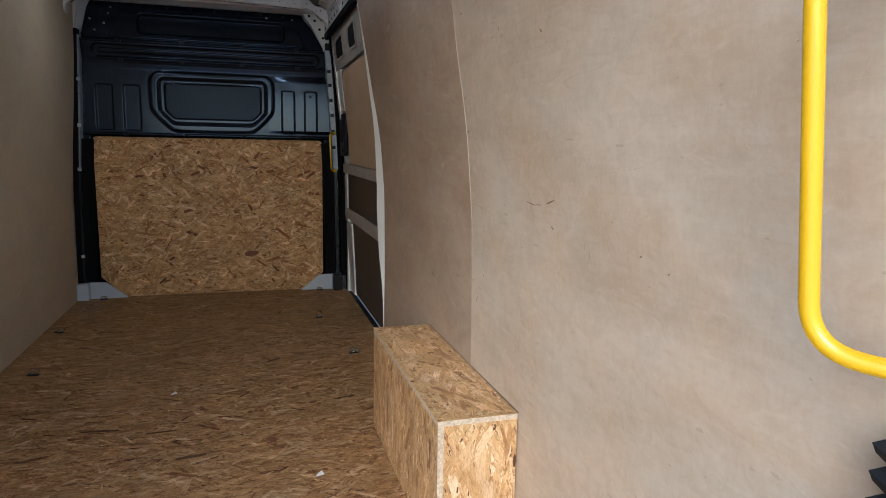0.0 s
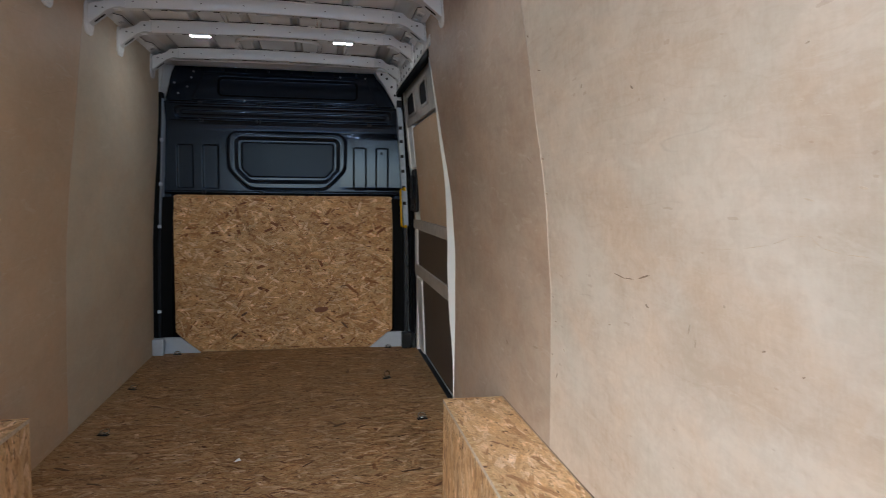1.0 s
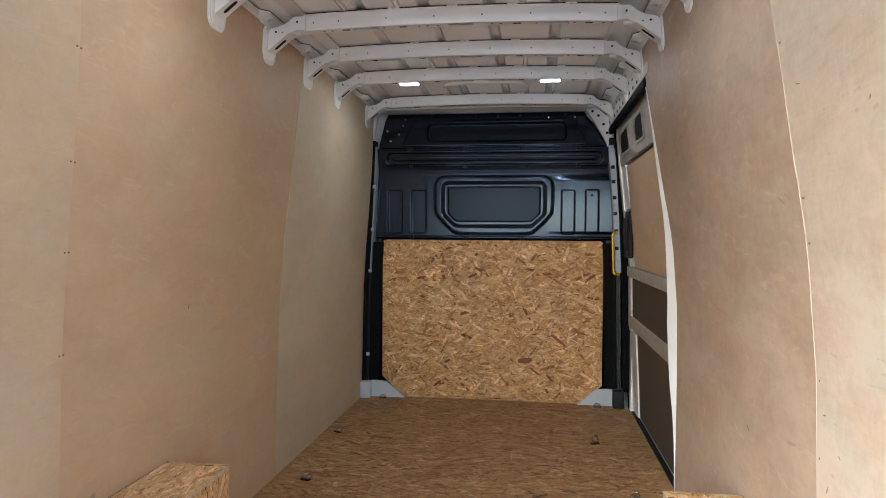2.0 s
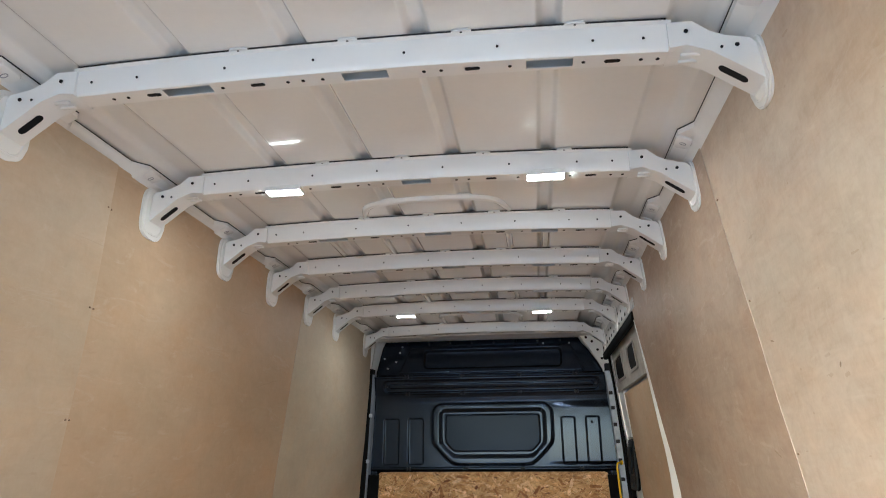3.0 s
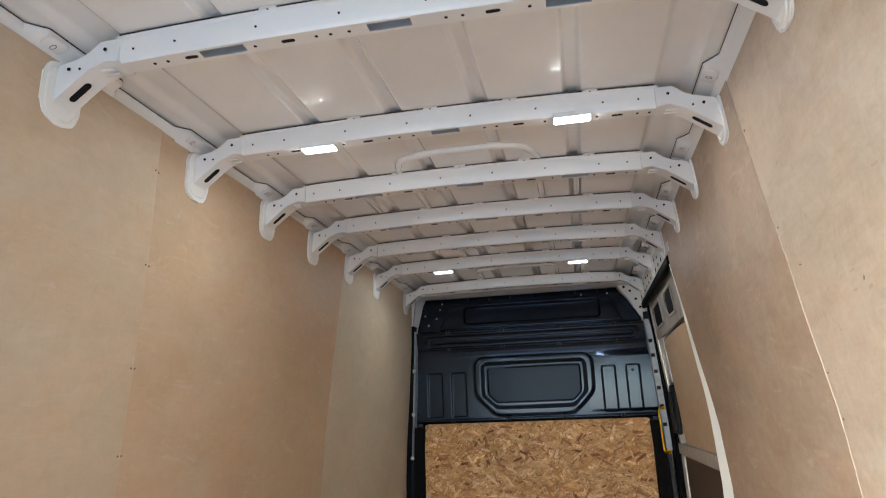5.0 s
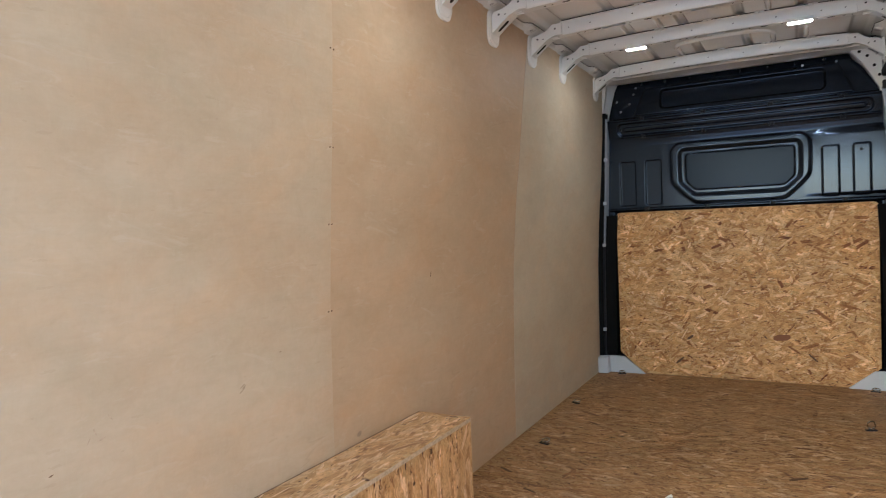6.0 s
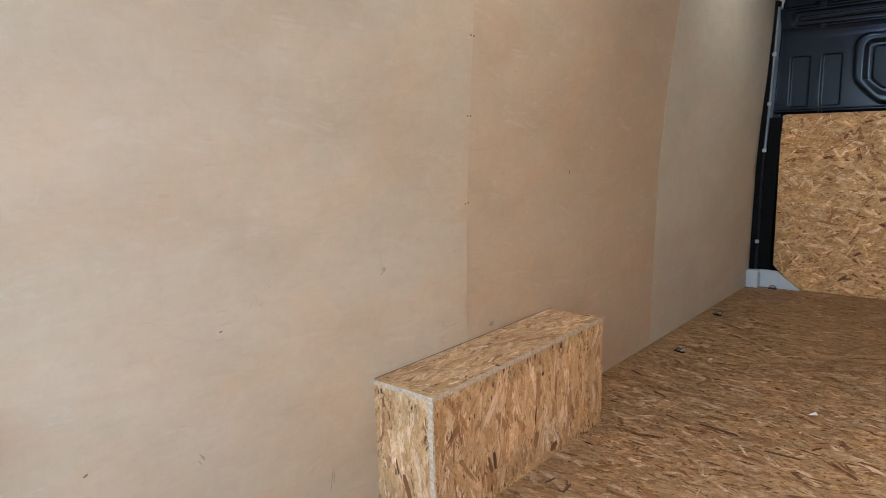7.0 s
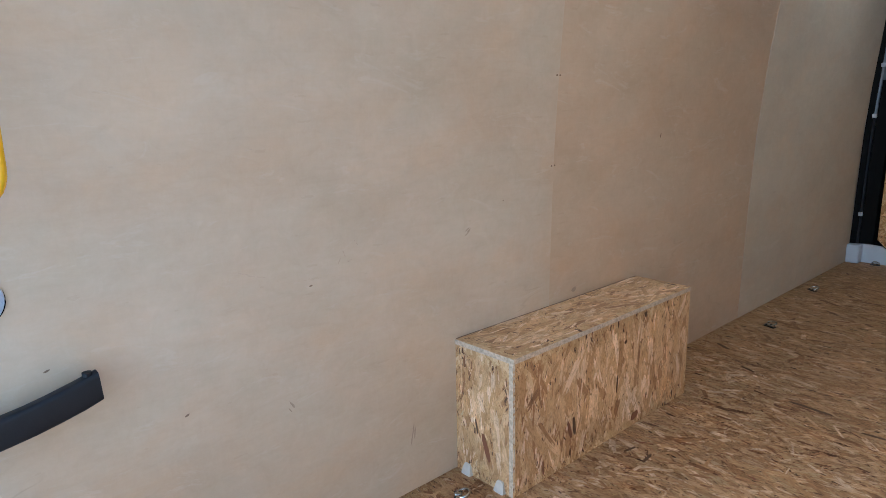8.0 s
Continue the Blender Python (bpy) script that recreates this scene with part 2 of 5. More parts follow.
def flake(name, tint, even=0.0, stretch=(1, 1, 1), gaps=1.0):
    """Single wood flakes: each island has its own tone, with grain along u."""
    m, nt, bsdf = nodes_of(name)
    pick = nt.nodes.new("ShaderNodeNewGeometry").outputs["Random Per Island"]
    stops = [(0.0, (0.22, 0.11, 0.05)), (0.04, (0.34, 0.185, 0.08)), (0.13, (0.45, 0.27, 0.122)), (0.30, (0.52, 0.33, 0.152)), (0.56, (0.57, 0.385, 0.198)), (0.82, (0.63, 0.45, 0.258)), (1.0, (0.76, 0.61, 0.43))]
    col = ramp(nt, pick, [(p, tuple((a + (e - a) * even) * b for a, b, e in zip(c, tint, (0.56, 0.375, 0.195)))) for p, c in stops])
    uv = nt.nodes.new("ShaderNodeUVMap").outputs[0]
    grain = put(nt, "ShaderNodeTexNoise", Scale=1.0, Detail=3.0, Roughness=0.65)
    gs = put(nt, "ShaderNodeVectorMath", operation="MULTIPLY")
    gs.inputs[1].default_value = (26.0, 480.0, 1)
    nt.links.new(uv, gs.inputs[0])
    nt.links.new(gs.outputs[0], grain.inputs["Vector"])
    col = blend(nt, 1.0, col, ramp(nt, grain.outputs[0], [(0.30, (0.60, 0.55, 0.50)), (0.47, (1, 1, 1)), (0.75, (1.18, 1.18, 1.2))]), blend_type="MULTIPLY")
    fibre = put(nt, "ShaderNodeTexNoise", Scale=1.0, Detail=4.0, Roughness=0.7)
    fs = put(nt, "ShaderNodeVectorMath", operation="MULTIPLY")
    fs.inputs[1].default_value = (75.0, 190.0, 1)
    nt.links.new(uv, fs.inputs[0])
    nt.links.new(fs.outputs[0], fibre.inputs["Vector"])
    col = blend(nt, 1.0, col, ramp(nt, fibre.outputs[0], [(0.28, (0.60, 0.55, 0.50)), (0.45, (0.97, 0.96, 0.95)), (0.72, (1.10, 1.10, 1.11))]), blend_type="MULTIPLY")
    dust = put(nt, "ShaderNodeTexNoise", Scale=5.0, Detail=4.0)
    nt.links.new(nt.nodes.new("ShaderNodeTexCoord").outputs["Object"], dust.inputs["Vector"])
    col = blend(nt, 1.0, col, ramp(nt, dust.outputs[0], [(0.3, (0.80, 0.79, 0.78)), (0.7, (1.1, 1.08, 1.05))]), blend_type="MULTIPLY")
    # gap shade painted dark between flakes, with splinters, in clusters, and pale torn fibres
    place = nt.nodes["Texture Coordinate"].outputs["Object"]

    def spots(scale, lo, hi, detail=3.0, warp=0.8, shift=0.0):
        mul = put(nt, "ShaderNodeVectorMath", operation="MULTIPLY_ADD")
        mul.inputs[1].default_value = tuple(scale * k for k in stretch)
        mul.inputs[2].default_value = (shift, shift, shift)
        nt.links.new(place, mul.inputs[0])
        n = put(nt, "ShaderNodeTexNoise", Scale=1.0, Detail=detail, Roughness=0.6, Distortion=warp)
        nt.links.new(mul.outputs[0], n.inputs["Vector"])
        return ramp(nt, n.outputs[0], [(lo, (0, 0, 0)), (hi, (1, 1, 1))])

    def dim(c, fac, to):
        return blend(nt, 1.0, c, blend(nt, fac, (1, 1, 1, 1), (*to, 1)), blend_type="MULTIPLY")

    cluster = spots(11.0, 0.40, 0.62, 3.0, 0.5, 3.0)
    col = dim(col, calc(nt, "MULTIPLY", calc(nt, "MULTIPLY", spots(95.0, 0.555, 0.62), cluster), min(1.0, 0.35 + 0.65 * gaps)), (0.40, 0.27, 0.19))
    col = dim(col, calc(nt, "MULTIPLY", spots(60.0, 0.62, 0.68, 4.0, 1.2, 7.0), gaps), (0.46, 0.33, 0.25))
    col = dim(col, spots(120.0, 0.60, 0.68, 3.0, 0.6, 13.0), (1.25, 1.27, 1.32))
    col = dim(col, calc(nt, "MULTIPLY", spots(24.0, 0.42, 0.66, 4.0, 0.6, 21.0), gaps), (0.66, 0.60, 0.54))
    col = dim(col, spots(13.0, 0.50, 0.72, 3.0, 0.4, 31.0), (1.22, 1.24, 1.27))
    nt.links.new(col, bsdf.inputs["Base Color"])
    bsdf.inputs["Roughness"].default_value = 0.5
    bsdf.inputs["Specular IOR Level"].default_value = 0.35
    bump(nt, bsdf, grain.outputs[0], 0.3, 0.0008)
    return m


FLAKE_FLOOR = flake("floor_flakes", (0.82, 0.72, 0.635), -0.10, (0.60, 1.2, 1))
FLAKE_WALL = flake("bulkhead_board_flakes", (1.18, 1.04, 0.90), -0.22, (0.55, 1, 1.2), 0.7)
FLAKE_BOX = flake("box_flakes", (1.17, 1.10, 1.06), 0.05, (1.1, 1.1, 0.60), 0.25)
OSB_FLOOR = osb("osb_floor", 38, (0.65, 0.57, 0.49), 0.065, 0.012, 0.7, 0.66)
OSB_WALL = osb("osb_bulkhead", 62, (0.96, 0.83, 0.70), 0.060, 0.015, 0.5, 0.74)
OSB_BOX = osb("osb_box", 52, (1.04, 0.97, 0.92), 0.055, 0.016, 0.7, 0.62)
OSB_EDGE = plain("osb_sawn_edge", (0.56, 0.445, 0.325), 0.85, vary=0.38, scale=150, relief=0.4)
PLY_PALE = plywood("plywood_pale", (0.612, 0.494, 0.362), (0.48, 0.36, 0.242))
PLY_WARM = plywood("plywood_warm", (0.585, 0.436, 0.298), (0.465, 0.326, 0.204))
PLY_GREY = plywood("plywood_greyed", (0.605, 0.52, 0.395), (0.49, 0.395, 0.285))
PLY_FAIR = plywood("plywood_fair", (0.600, 0.497, 0.398), (0.475, 0.362, 0.266), 0.8, 1.75)
PLY_ROSE = plywood("plywood_rosy", (0.465, 0.360, 0.274), (0.365, 0.262, 0.188), 0.6, 1.6)
PLY_EDGE = plain("plywood_edge", (0.50, 0.415, 0.335), 0.6, vary=0.2, scale=40)
WHITE = plain("white_body_paint", (0.85, 0.85, 0.84), 0.35, vary=0.02, scale=5, coat=0.7, relief=0.0, gloss_vary=0.05)
PRIMER = plain("roof_primer", (0.82, 0.815, 0.80), 0.42, vary=0.03, scale=4, coat=0.9, relief=0.0, spec=0.08, gloss_vary=0.05)
GREY_WHITE = plain("pale_grey_plastic", (0.50, 0.54, 0.61), 0.45, vary=0.04)
BLACK_PAINT = plain("black_bulkhead_paint_blue_sheen", (0.0075, 0.0092, 0.0135), 0.19, vary=0.1, scale=5, relief=0.0, spec=0.8, gloss_vary=0.0)
BLACK_BLANK = plain("black_window_blank_blue_sheen", (0.007, 0.008, 0.011), 0.28, vary=0.1, scale=5, relief=0.0, spec=0.34, gloss_vary=0.0)
# the blue of reflected sky is put into both blacks' specular tint
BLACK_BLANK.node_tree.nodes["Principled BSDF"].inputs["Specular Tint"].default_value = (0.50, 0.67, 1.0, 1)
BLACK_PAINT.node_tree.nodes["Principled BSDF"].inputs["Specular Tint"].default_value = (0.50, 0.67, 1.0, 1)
BLACK_PLASTIC = plain("black_plastic", (0.009, 0.010, 0.013), 0.5, vary=0.2, scale=25, relief=0.15, spec=0.28)
DARK_BOARD = plain("brown_black_hardboard", (0.050, 0.038, 0.030), 0.6, vary=0.3, scale=30, relief=0.2)
MASTIC_SHADE = plain("grey_black_mastic", (0.030, 0.031, 0.034), 0.6, vary=0.2, spec=0.2)
RUBBER = plain("black_rubber", (0.0035, 0.0037, 0.0045), 0.65, vary=0.2, spec=0.08)
STEEL = plain("galvanised_steel", (0.27, 0.28, 0.31), 0.38, metal=0.9, vary=0.2, scale=30)
STRIP = plain("grey_blue_steel_strip", (0.29, 0.33, 0.40), 0.4, metal=0.2, vary=0.15, scale=40)
DARK_STRIP = plain("dark_blue_grey_paint", (0.020, 0.024, 0.032), 0.4, vary=0.2, scale=40, spec=0.35)
CHROME = plain("zinc_plated_steel", (0.48, 0.47, 0.45), 0.20, metal=1.0, vary=0.1)
YELLOW = plain("yellow_powder_coat", (0.80, 0.46, 0.004), 0.25, vary=0.03, coat=0.5, relief=0.02)
HOLLOW_SHADE = plain("hollow_shade", (0.085, 0.093, 0.11), 0.6, vary=0.2)
# colour of flat caps that paint the shade inside holes
DARK_HOLE = plain("hole_shadow_paint", (0.012, 0.012, 0.014), 0.7, spec=0.15)
BLOCK = plain("pale_wood_wedge", (0.62, 0.55, 0.46), 0.65, vary=0.12, scale=50)
STRAND_DARK = plain("dark_bark_strand", (0.115, 0.058, 0.028), 0.7, vary=0.4, scale=90)
STRAND_RED = plain("red_brown_strand", (0.22, 0.085, 0.038), 0.65, vary=0.3, scale=90)
STRAND_PALE = plain("pale_strand", (0.60, 0.44, 0.25), 0.6, vary=0.2, scale=90)
SCUFF_AND_SHADE = plain("brown_scuff_and_shade", (0.22, 0.145, 0.09), 0.7, vary=0.3, scale=200)
TRACE = plain("tan_growth_trace", (0.52, 0.40, 0.29), 0.65, vary=0.2, scale=160)
SMUDGE = plain("grey_brown_smudge", (0.36, 0.27, 0.19), 0.7, vary=0.15, scale=120)
DOOR_STEEL = plain("dull_primed_steel", (0.37, 0.345, 0.31), 0.5, vary=0.25, scale=18)
PAPER = plain("white_paper_scrap", (0.8, 0.8, 0.78), 0.7, vary=0.03)
BOUNCE_GROUND = plain("bounce_ground", (0.62, 0.62, 0.60), 0.85, vary=0.2, scale=1.5, relief=0.4)
LED = glow("led_diffuser", (1.0, 0.975, 0.92), 56.0)


# ---- mesh helpers ----
def part(name, bm, material, parent=None, label="", smooth=False):
    me = bpy.data.meshes.new(name)
    if isinstance(bm, tuple):
        me.from_pydata(*bm)
    else:
        bmesh.ops.recalc_face_normals(bm, faces=bm.faces)
        bm.to_mesh(me)
        bm.free()
    for mt in material if isinstance(material, (list, tuple)) else (material,):
        me.materials.append(mt)
    if smooth:
        me.polygons.foreach_set("use_smooth", [True] * len(me.polygons))
        me.set_sharp_from_angle(angle=radians(35))
    ob = new(name, me)
    if parent is not None:
        ob.parent = parent
    if label:
        tagged(ob, label)
    return ob


def empty(name, place, label, category, group="", kind=""):
    ob = new(name)
    ob.location = place
    ob.empty_display_size = 0.1
    return tagged(ob, label, category, group, kind)


def block(size, at=(0, 0, 0), bevel=0.0, bm=None, segments=2):
    bm = bm or bmesh.new()
    r = bmesh.ops.create_cube(bm, size=1.0, matrix=Matrix.Translation(at) @ Matrix.Diagonal((*size, 1)))
    if bevel:
        es = {e for v in r["verts"] for e in v.link_edges}
        bmesh.ops.bevel(bm, geom=list(es), offset=bevel, segments=segments, affect="EDGES", profile=0.5)
    return bm


def rod(radius, length, at=(0, 0, 0), axis="Z", bm=None, n=14, top=None):
    bm = bm or bmesh.new()
    turn = {"Z": Matrix(), "X": Matrix.Rotation(radians(90), 4, "Y"), "Y": Matrix.Rotation(radians(90), 4, "X")}[axis]
    bmesh.ops.create_cone(bm, cap_ends=True, segments=n, radius1=radius, radius2=radius if top is None else top, depth=length, matrix=Matrix.Translation(at) @ turn)
    return bm


def prism(poly, thick, m, uv_turn=False, shift=(0, 0), bm=None, mats=(0, 1), bevel=0.0):
    """A flat board: outline poly (u, v) in metres, from w = 0 to -thick, laid by m. Its faces carry u, v as texture places."""
    bm = bm or bmesh.new()
    lay = bm.loops.layers.uv.verify()
    top = [bm.verts.new(m @ Vector((u, v, 0))) for u, v in poly]
    low = [bm.verts.new(m @ Vector((u, v, -thick))) for u, v in poly]
    n = len(poly)

    def tex(face, uvs):
        for loop, (a, b) in zip(face.loops, uvs):
            loop[lay].uv = (b + shift[0], a + shift[1]) if uv_turn else (a + shift[0], b + shift[1])

    f = bm.faces.new(top)
    f.material_index = mats[0]
    tex(f, poly)
    f = bm.faces.new(low[::-1])
    f.material_index = mats[0]
    tex(f, poly[::-1])
    for i in range(n):
        j = (i + 1) % n
        f = bm.faces.new((top[j], top[i], low[i], low[j]))
        f.material_index = mats[1]
        d = math.dist(poly[i], poly[j])
        tex(f, ((d, 0), (0, 0), (0, thick), (d, thick)))
    return bm


def rounded(poly, r, steps=4):
    """The outline with its corners rounded by about r."""
    out = []
    n = len(poly)
    for i in range(n):
        p, a, b = Vector(poly[i]), Vector(poly[i - 1]), Vector(poly[(i + 1) % n])
        d1, d2 = (a - p), (b - p)
        k = min(r, d1.length * 0.45, d2.length * 0.45)
        s, e = p + d1.normalized() * k, p + d2.normalized() * k
        for j in range(steps + 1):
            t = j / steps
            q = s * (1 - t) ** 2 + p * 2 * t * (1 - t) + e * t * t
            out.append((q.x, q.y))
    return out


def tube(points, radius, n=12, bm=None, closed=False, flat=1.0):
    """A bent rod through the points."""
    bm = bm or bmesh.new()
    pts = [Vector(p) for p in points]
    rings = []
    up = None
    for i, p in enumerate(pts):
        a = pts[i - 1] if i or closed else p
        b = pts[(i + 1) % len(pts)] if i + 1 < len(pts) or closed else p
        t = (b - a).normalized()
        if up is None:
            up = t.orthogonal().normalized()
        up = (up - t * up.dot(t)).normalized()
        side = t.cross(up)
        rings.append([bm.verts.new(p + radius * (math.cos(2 * math.pi * k / n) * up + flat * math.sin(2 * math.pi * k / n) * side)) for k in range(n)])
    m = len(rings)
    for i in range(m if closed else m - 1):
        r, s = rings[i], rings[(i + 1) % m]
        for k in range(n):
            bm.faces.new((r[k], r[(k + 1) % n], s[(k + 1) % n], s[k]))
    if not closed:
        bm.faces.new(rings[0][::-1])
        bm.faces.new(rings[-1])
    return bm


def bend(points, r, steps=6):
    """The path with its inner corners rounded by r."""
    pts = [Vector(p) for p in points]
    out = [pts[0]]
    for a, p, b in zip(pts, pts[1:], pts[2:]):
        s, e = p + (a - p).normalized() * r, p + (b - p).normalized() * r
        for j in range(steps + 1):
            t = j / steps
            out.append(s * (1 - t) ** 2 + p * 2 * t * (1 - t) + e * t * t)
    return out + [pts[-1]]


def loft(sections, bm=None, close=True, caps=True):
    """Joins rings of points, one after another, into a skin."""
    bm = bm or bmesh.new()
    rings = [[bm.verts.new(p) for p in s] for s in sections]
    n = len(rings[0])
    for r, s in zip(rings, rings[1:]):
        for k in range(n if close else n - 1):
            bm.faces.new((r[k], r[(k + 1) % n], s[(k + 1) % n], s[k]))
    if caps and close:
        bm.faces.new(rings[0][::-1])
        bm.faces.new(rings[-1])
    return bm


# ---- the van's body: measures ----
BACK, FRONT = 0.16, 5.0      # rear sill and face of the bulkhead board
WALL_Z = (0.0, 0.45, 0.87, 1.15, 1.40, 1.70, 1.95, 2.12)
WALL_W = (0.932, 0.930, 0.920, 0.902, 0.881, 0.862, 0.856, 0.850)
WALL_E = (0.934, 0.934, 0.928, 0.904, 0.870, 0.840, 0.817, 0.802)
BOW_Y = (4.80, 4.09, 3.59, 3.093, 2.617, 2.107, 1.507, 0.972)
CX = -0.024                  # middle line of the roof
BOW_LOW, BOW_TOP = 2.060, 2.125


def wall_x(z, side=1):
    """Distance of the lining from the middle, at height z."""
    return float(np.interp(z, WALL_Z, WALL_E if side > 0 else WALL_W))


# unseen ground outside, pale to bounce light onto the roof, and the outer shell
bm = bmesh.new()
bmesh.ops.create_grid(bm, x_segments=24, y_segments=24, size=400, matrix=Matrix.Translation((0, 0, -0.68)))
tagged(part("ground", bm, BOUNCE_GROUND), "unseen pale ground outside the van's open rear, bounces light in", "ground", kind="structure")

floor_poly = [(-0.935, BACK - 0.02), (0.935, BACK - 0.02), (0.935, 3.42), (0.968, 3.42), (0.968, 4.92), (0.935, 4.92), (0.935, 5.03), (-0.935, 5.03)]
floor = part("floor", prism(floor_poly, 0.018, Matrix(), mats=(0, 1)), (OSB_FLOOR, OSB_EDGE))
tagged(floor, "brown oriented strand board load floor, dusty and scuffed", "floor", kind="structure")
tagged(part("underfloor", block((2.05, 5.3, 0.06), (0, 2.62, -0.052), 0.004), WHITE), "white steel underfloor of the van", "floor", kind="structure")


def shell(side, y0, y1, name, label):
    secs = []
    for z in np.linspace(-0.05, 2.2, 12):
        x = (wall_x(z, side) + 0.030) * side
        secs.append([(x, y0, z), (x, y1, z), (x + 0.05 * side, y1, z), (x + 0.05 * side, y0, z)])
    return tagged(part(name, loft(secs), WHITE), label, "wall", kind="structure")


wall_left = shell(-1, 0.12, 5.2, "wall_west", "white steel side wall of the van lined with plywood")
wall_right = shell(1, 0.12, 3.46, "wall_east", "white steel side wall lined with plywood, behind the sliding door")
shell(1, 4.86, 5.2, "wall_east_front", "white steel front pillar beside the sliding door")


SEAM_R = ((0.0, 0.9, 1.24, 1.56, 1.73, 2.1), (1.866, 1.874, 1.876, 1.905, 1.942, 2.000))
SEAM_L = ((0.0, 1.26, 1.67, 1.9, 2.1), (3.350, 3.385, 3.430, 3.480, 3.520))
EDGE_R = ((0.0, 1.12, 1.30, 1.49, 1.70, 1.92, 2.1), (3.318, 3.280, 3.305, 3.365, 3.440, 3.540, 3.620))


def joint(curve, z):
    return float(np.interp(z, *curve)) if isinstance(curve, tuple) else curve


def lining(name, side, y0, y1, proud, material, parent, label, z1=2.085, back=0.0):
    """A sheet of thin plywood bent to the wall."""
    bm = bmesh.new()
    lay = bm.loops.layers.uv.verify()
    nz, ny = 26, 10
    grid = {}
    for k in (0, 1):
        for i in range(nz + 1):
            z = 0.003 + (z1 - 0.003) * i / nz
            for j in range(ny + 1):
                s = j / ny
                ya, yb = joint(y0, z), joint(y1, z) + back
                y = ya + (yb - ya) * s
                wave = 0.0022 * noise.noise(Vector((y * 1.7, z * 1.9, side * 3.0)))
                x = wall_x(z, side) - (proud(z) if callable(proud) else proud) + wave + (0.006 if k else 0.0)
                grid[k, i, j] = bm.verts.new((side * x, y, z))

    def quad(keys, mat):
        f = bm.faces.new([grid[q] for q in keys])
        f.material_index = mat
        for loop in f.loops:
            c = loop.vert.co
            loop[lay].uv = (c.y + (0.0 if callable(proud) else 230 * proud), c.z + side * 5.0)

    for k in (0, 1):
        for i in range(nz):
            for j in range(ny):
                quad(((k, i, j), (k, i, j + 1), (k, i + 1, j + 1), (k, i + 1, j)), 0)
    for i in range(nz):
        for j in (0, ny):
            quad(((0, i, j), (0, i + 1, j), (1, i + 1, j), (1, i, j)), 1)
    for j in range(ny):
        for i in (0, nz):
            quad(((0, i, j), (0, i, j + 1), (1, i, j + 1), (1, i, j)), 1)
    return part(name, bm, (material, PLY_EDGE), parent, label, smooth=True)


ply = "plywood_panel"
panel_rear_left = lining(ply, -1, 0.36, 1.885, 0.006, PLY_PALE, wall_left, "pale plywood lining panel")
panel_mid_left = lining(ply, -1, 1.885, SEAM_L, 0.002, PLY_WARM, wall_left, "warmer tan plywood lining panel")
lining(ply, -1, SEAM_L, 4.955, 0.0032, PLY_GREY, wall_left, "greyish plywood lining panel")
panel_rear_right = lining(ply, 1, 0.36, SEAM_R, lambda z: float(np.interp(z, (0.72, 1.05), (0.0018, 0.0))), PLY_FAIR, wall_right, "pale plywood lining panel")
panel_front_right = lining(ply, 1, SEAM_R, EDGE_R, 0.0020, PLY_ROSE, wall_right, "rosy tan plywood lining panel with a bright sawn edge")


def screw_at(side, y, z, parent, proud):
    x = side * (wall_x(z, side) - proud - 0.001)
    bm = rod(0.0026, 0.003, (x, y, z), "X", n=10)
    bm = rod(0.0012, 0.0036, (x - side * 0.0004, y, z), "X", bm, n=6)
    part("screw", bm, SCUFF_AND_SHADE, parent)


for z in (0.86, 1.13, 1.365, 1.66, 1.95):
    for dy, pr in ((-0.011, 0.006), (0.009, 0.002)):
        screw_at(-1, 1.885 + dy, z, panel_rear_left if dy < 0 else panel_mid_left, pr)
for z in (0.70, 0.87, 1.17, 1.27, 1.62, 1.9):
    screw_at(1, joint(SEAM_R, z) - 0.016, z, panel_rear_right, 0.0)


def mark(side, y, z, length, wide, turn, parent, proud, material):
    """A short scuff or knot trace on a plywood panel."""
    x = wall_x(z, side) - proud + 0.0022 * noise.noise(Vector((y * 1.7, z * 1.9, side * 3.0))) - 0.0005
    lean = math.atan((wall_x(z + 0.05, side) - wall_x(z - 0.05, side)) / 0.1)
    outline = rounded([(-length / 2, 0), (-length * 0.2, -wide / 2), (length * 0.3, -wide * 0.35), (length / 2, wide * 0.2), (length * 0.1, wide / 2), (-length * 0.3, wide * 0.3)], wide * 0.4, 2)
    m = Matrix.Translation((side * x, y, z)) @ Matrix.Rotation(side * lean, 4, "Y") @ Matrix(((0, 0, -side, 0), (1, 0, 0, 0), (0, 1, 0, 0), (0, 0, 0, 1))) @ Matrix.Rotation(radians(turn), 4, "Z")
    part("scuff", prism(outline, 0.0003 if material == TRACE else 0.0012, m, mats=(0, 0)), material, parent)


for y, z, n, w, a in ((1.412, 0.986, 0.062, 0.0026, 6), (1.366, 0.986, 0.045, 0.0022, -4), (1.300, 0.998, 0.055, 0.0042, -16), (1.293, 1.381, 0.012, 0.004, 40),
                      (0.582, 1.259, 0.006, 0.0012, 10), (1.293, 0.939, 0.008, 0.003, 60)):
    mark(1, y, z, n, w, a, panel_rear_right, 0.0010 if z < 0.95 else 0.0004, SCUFF_AND_SHADE)
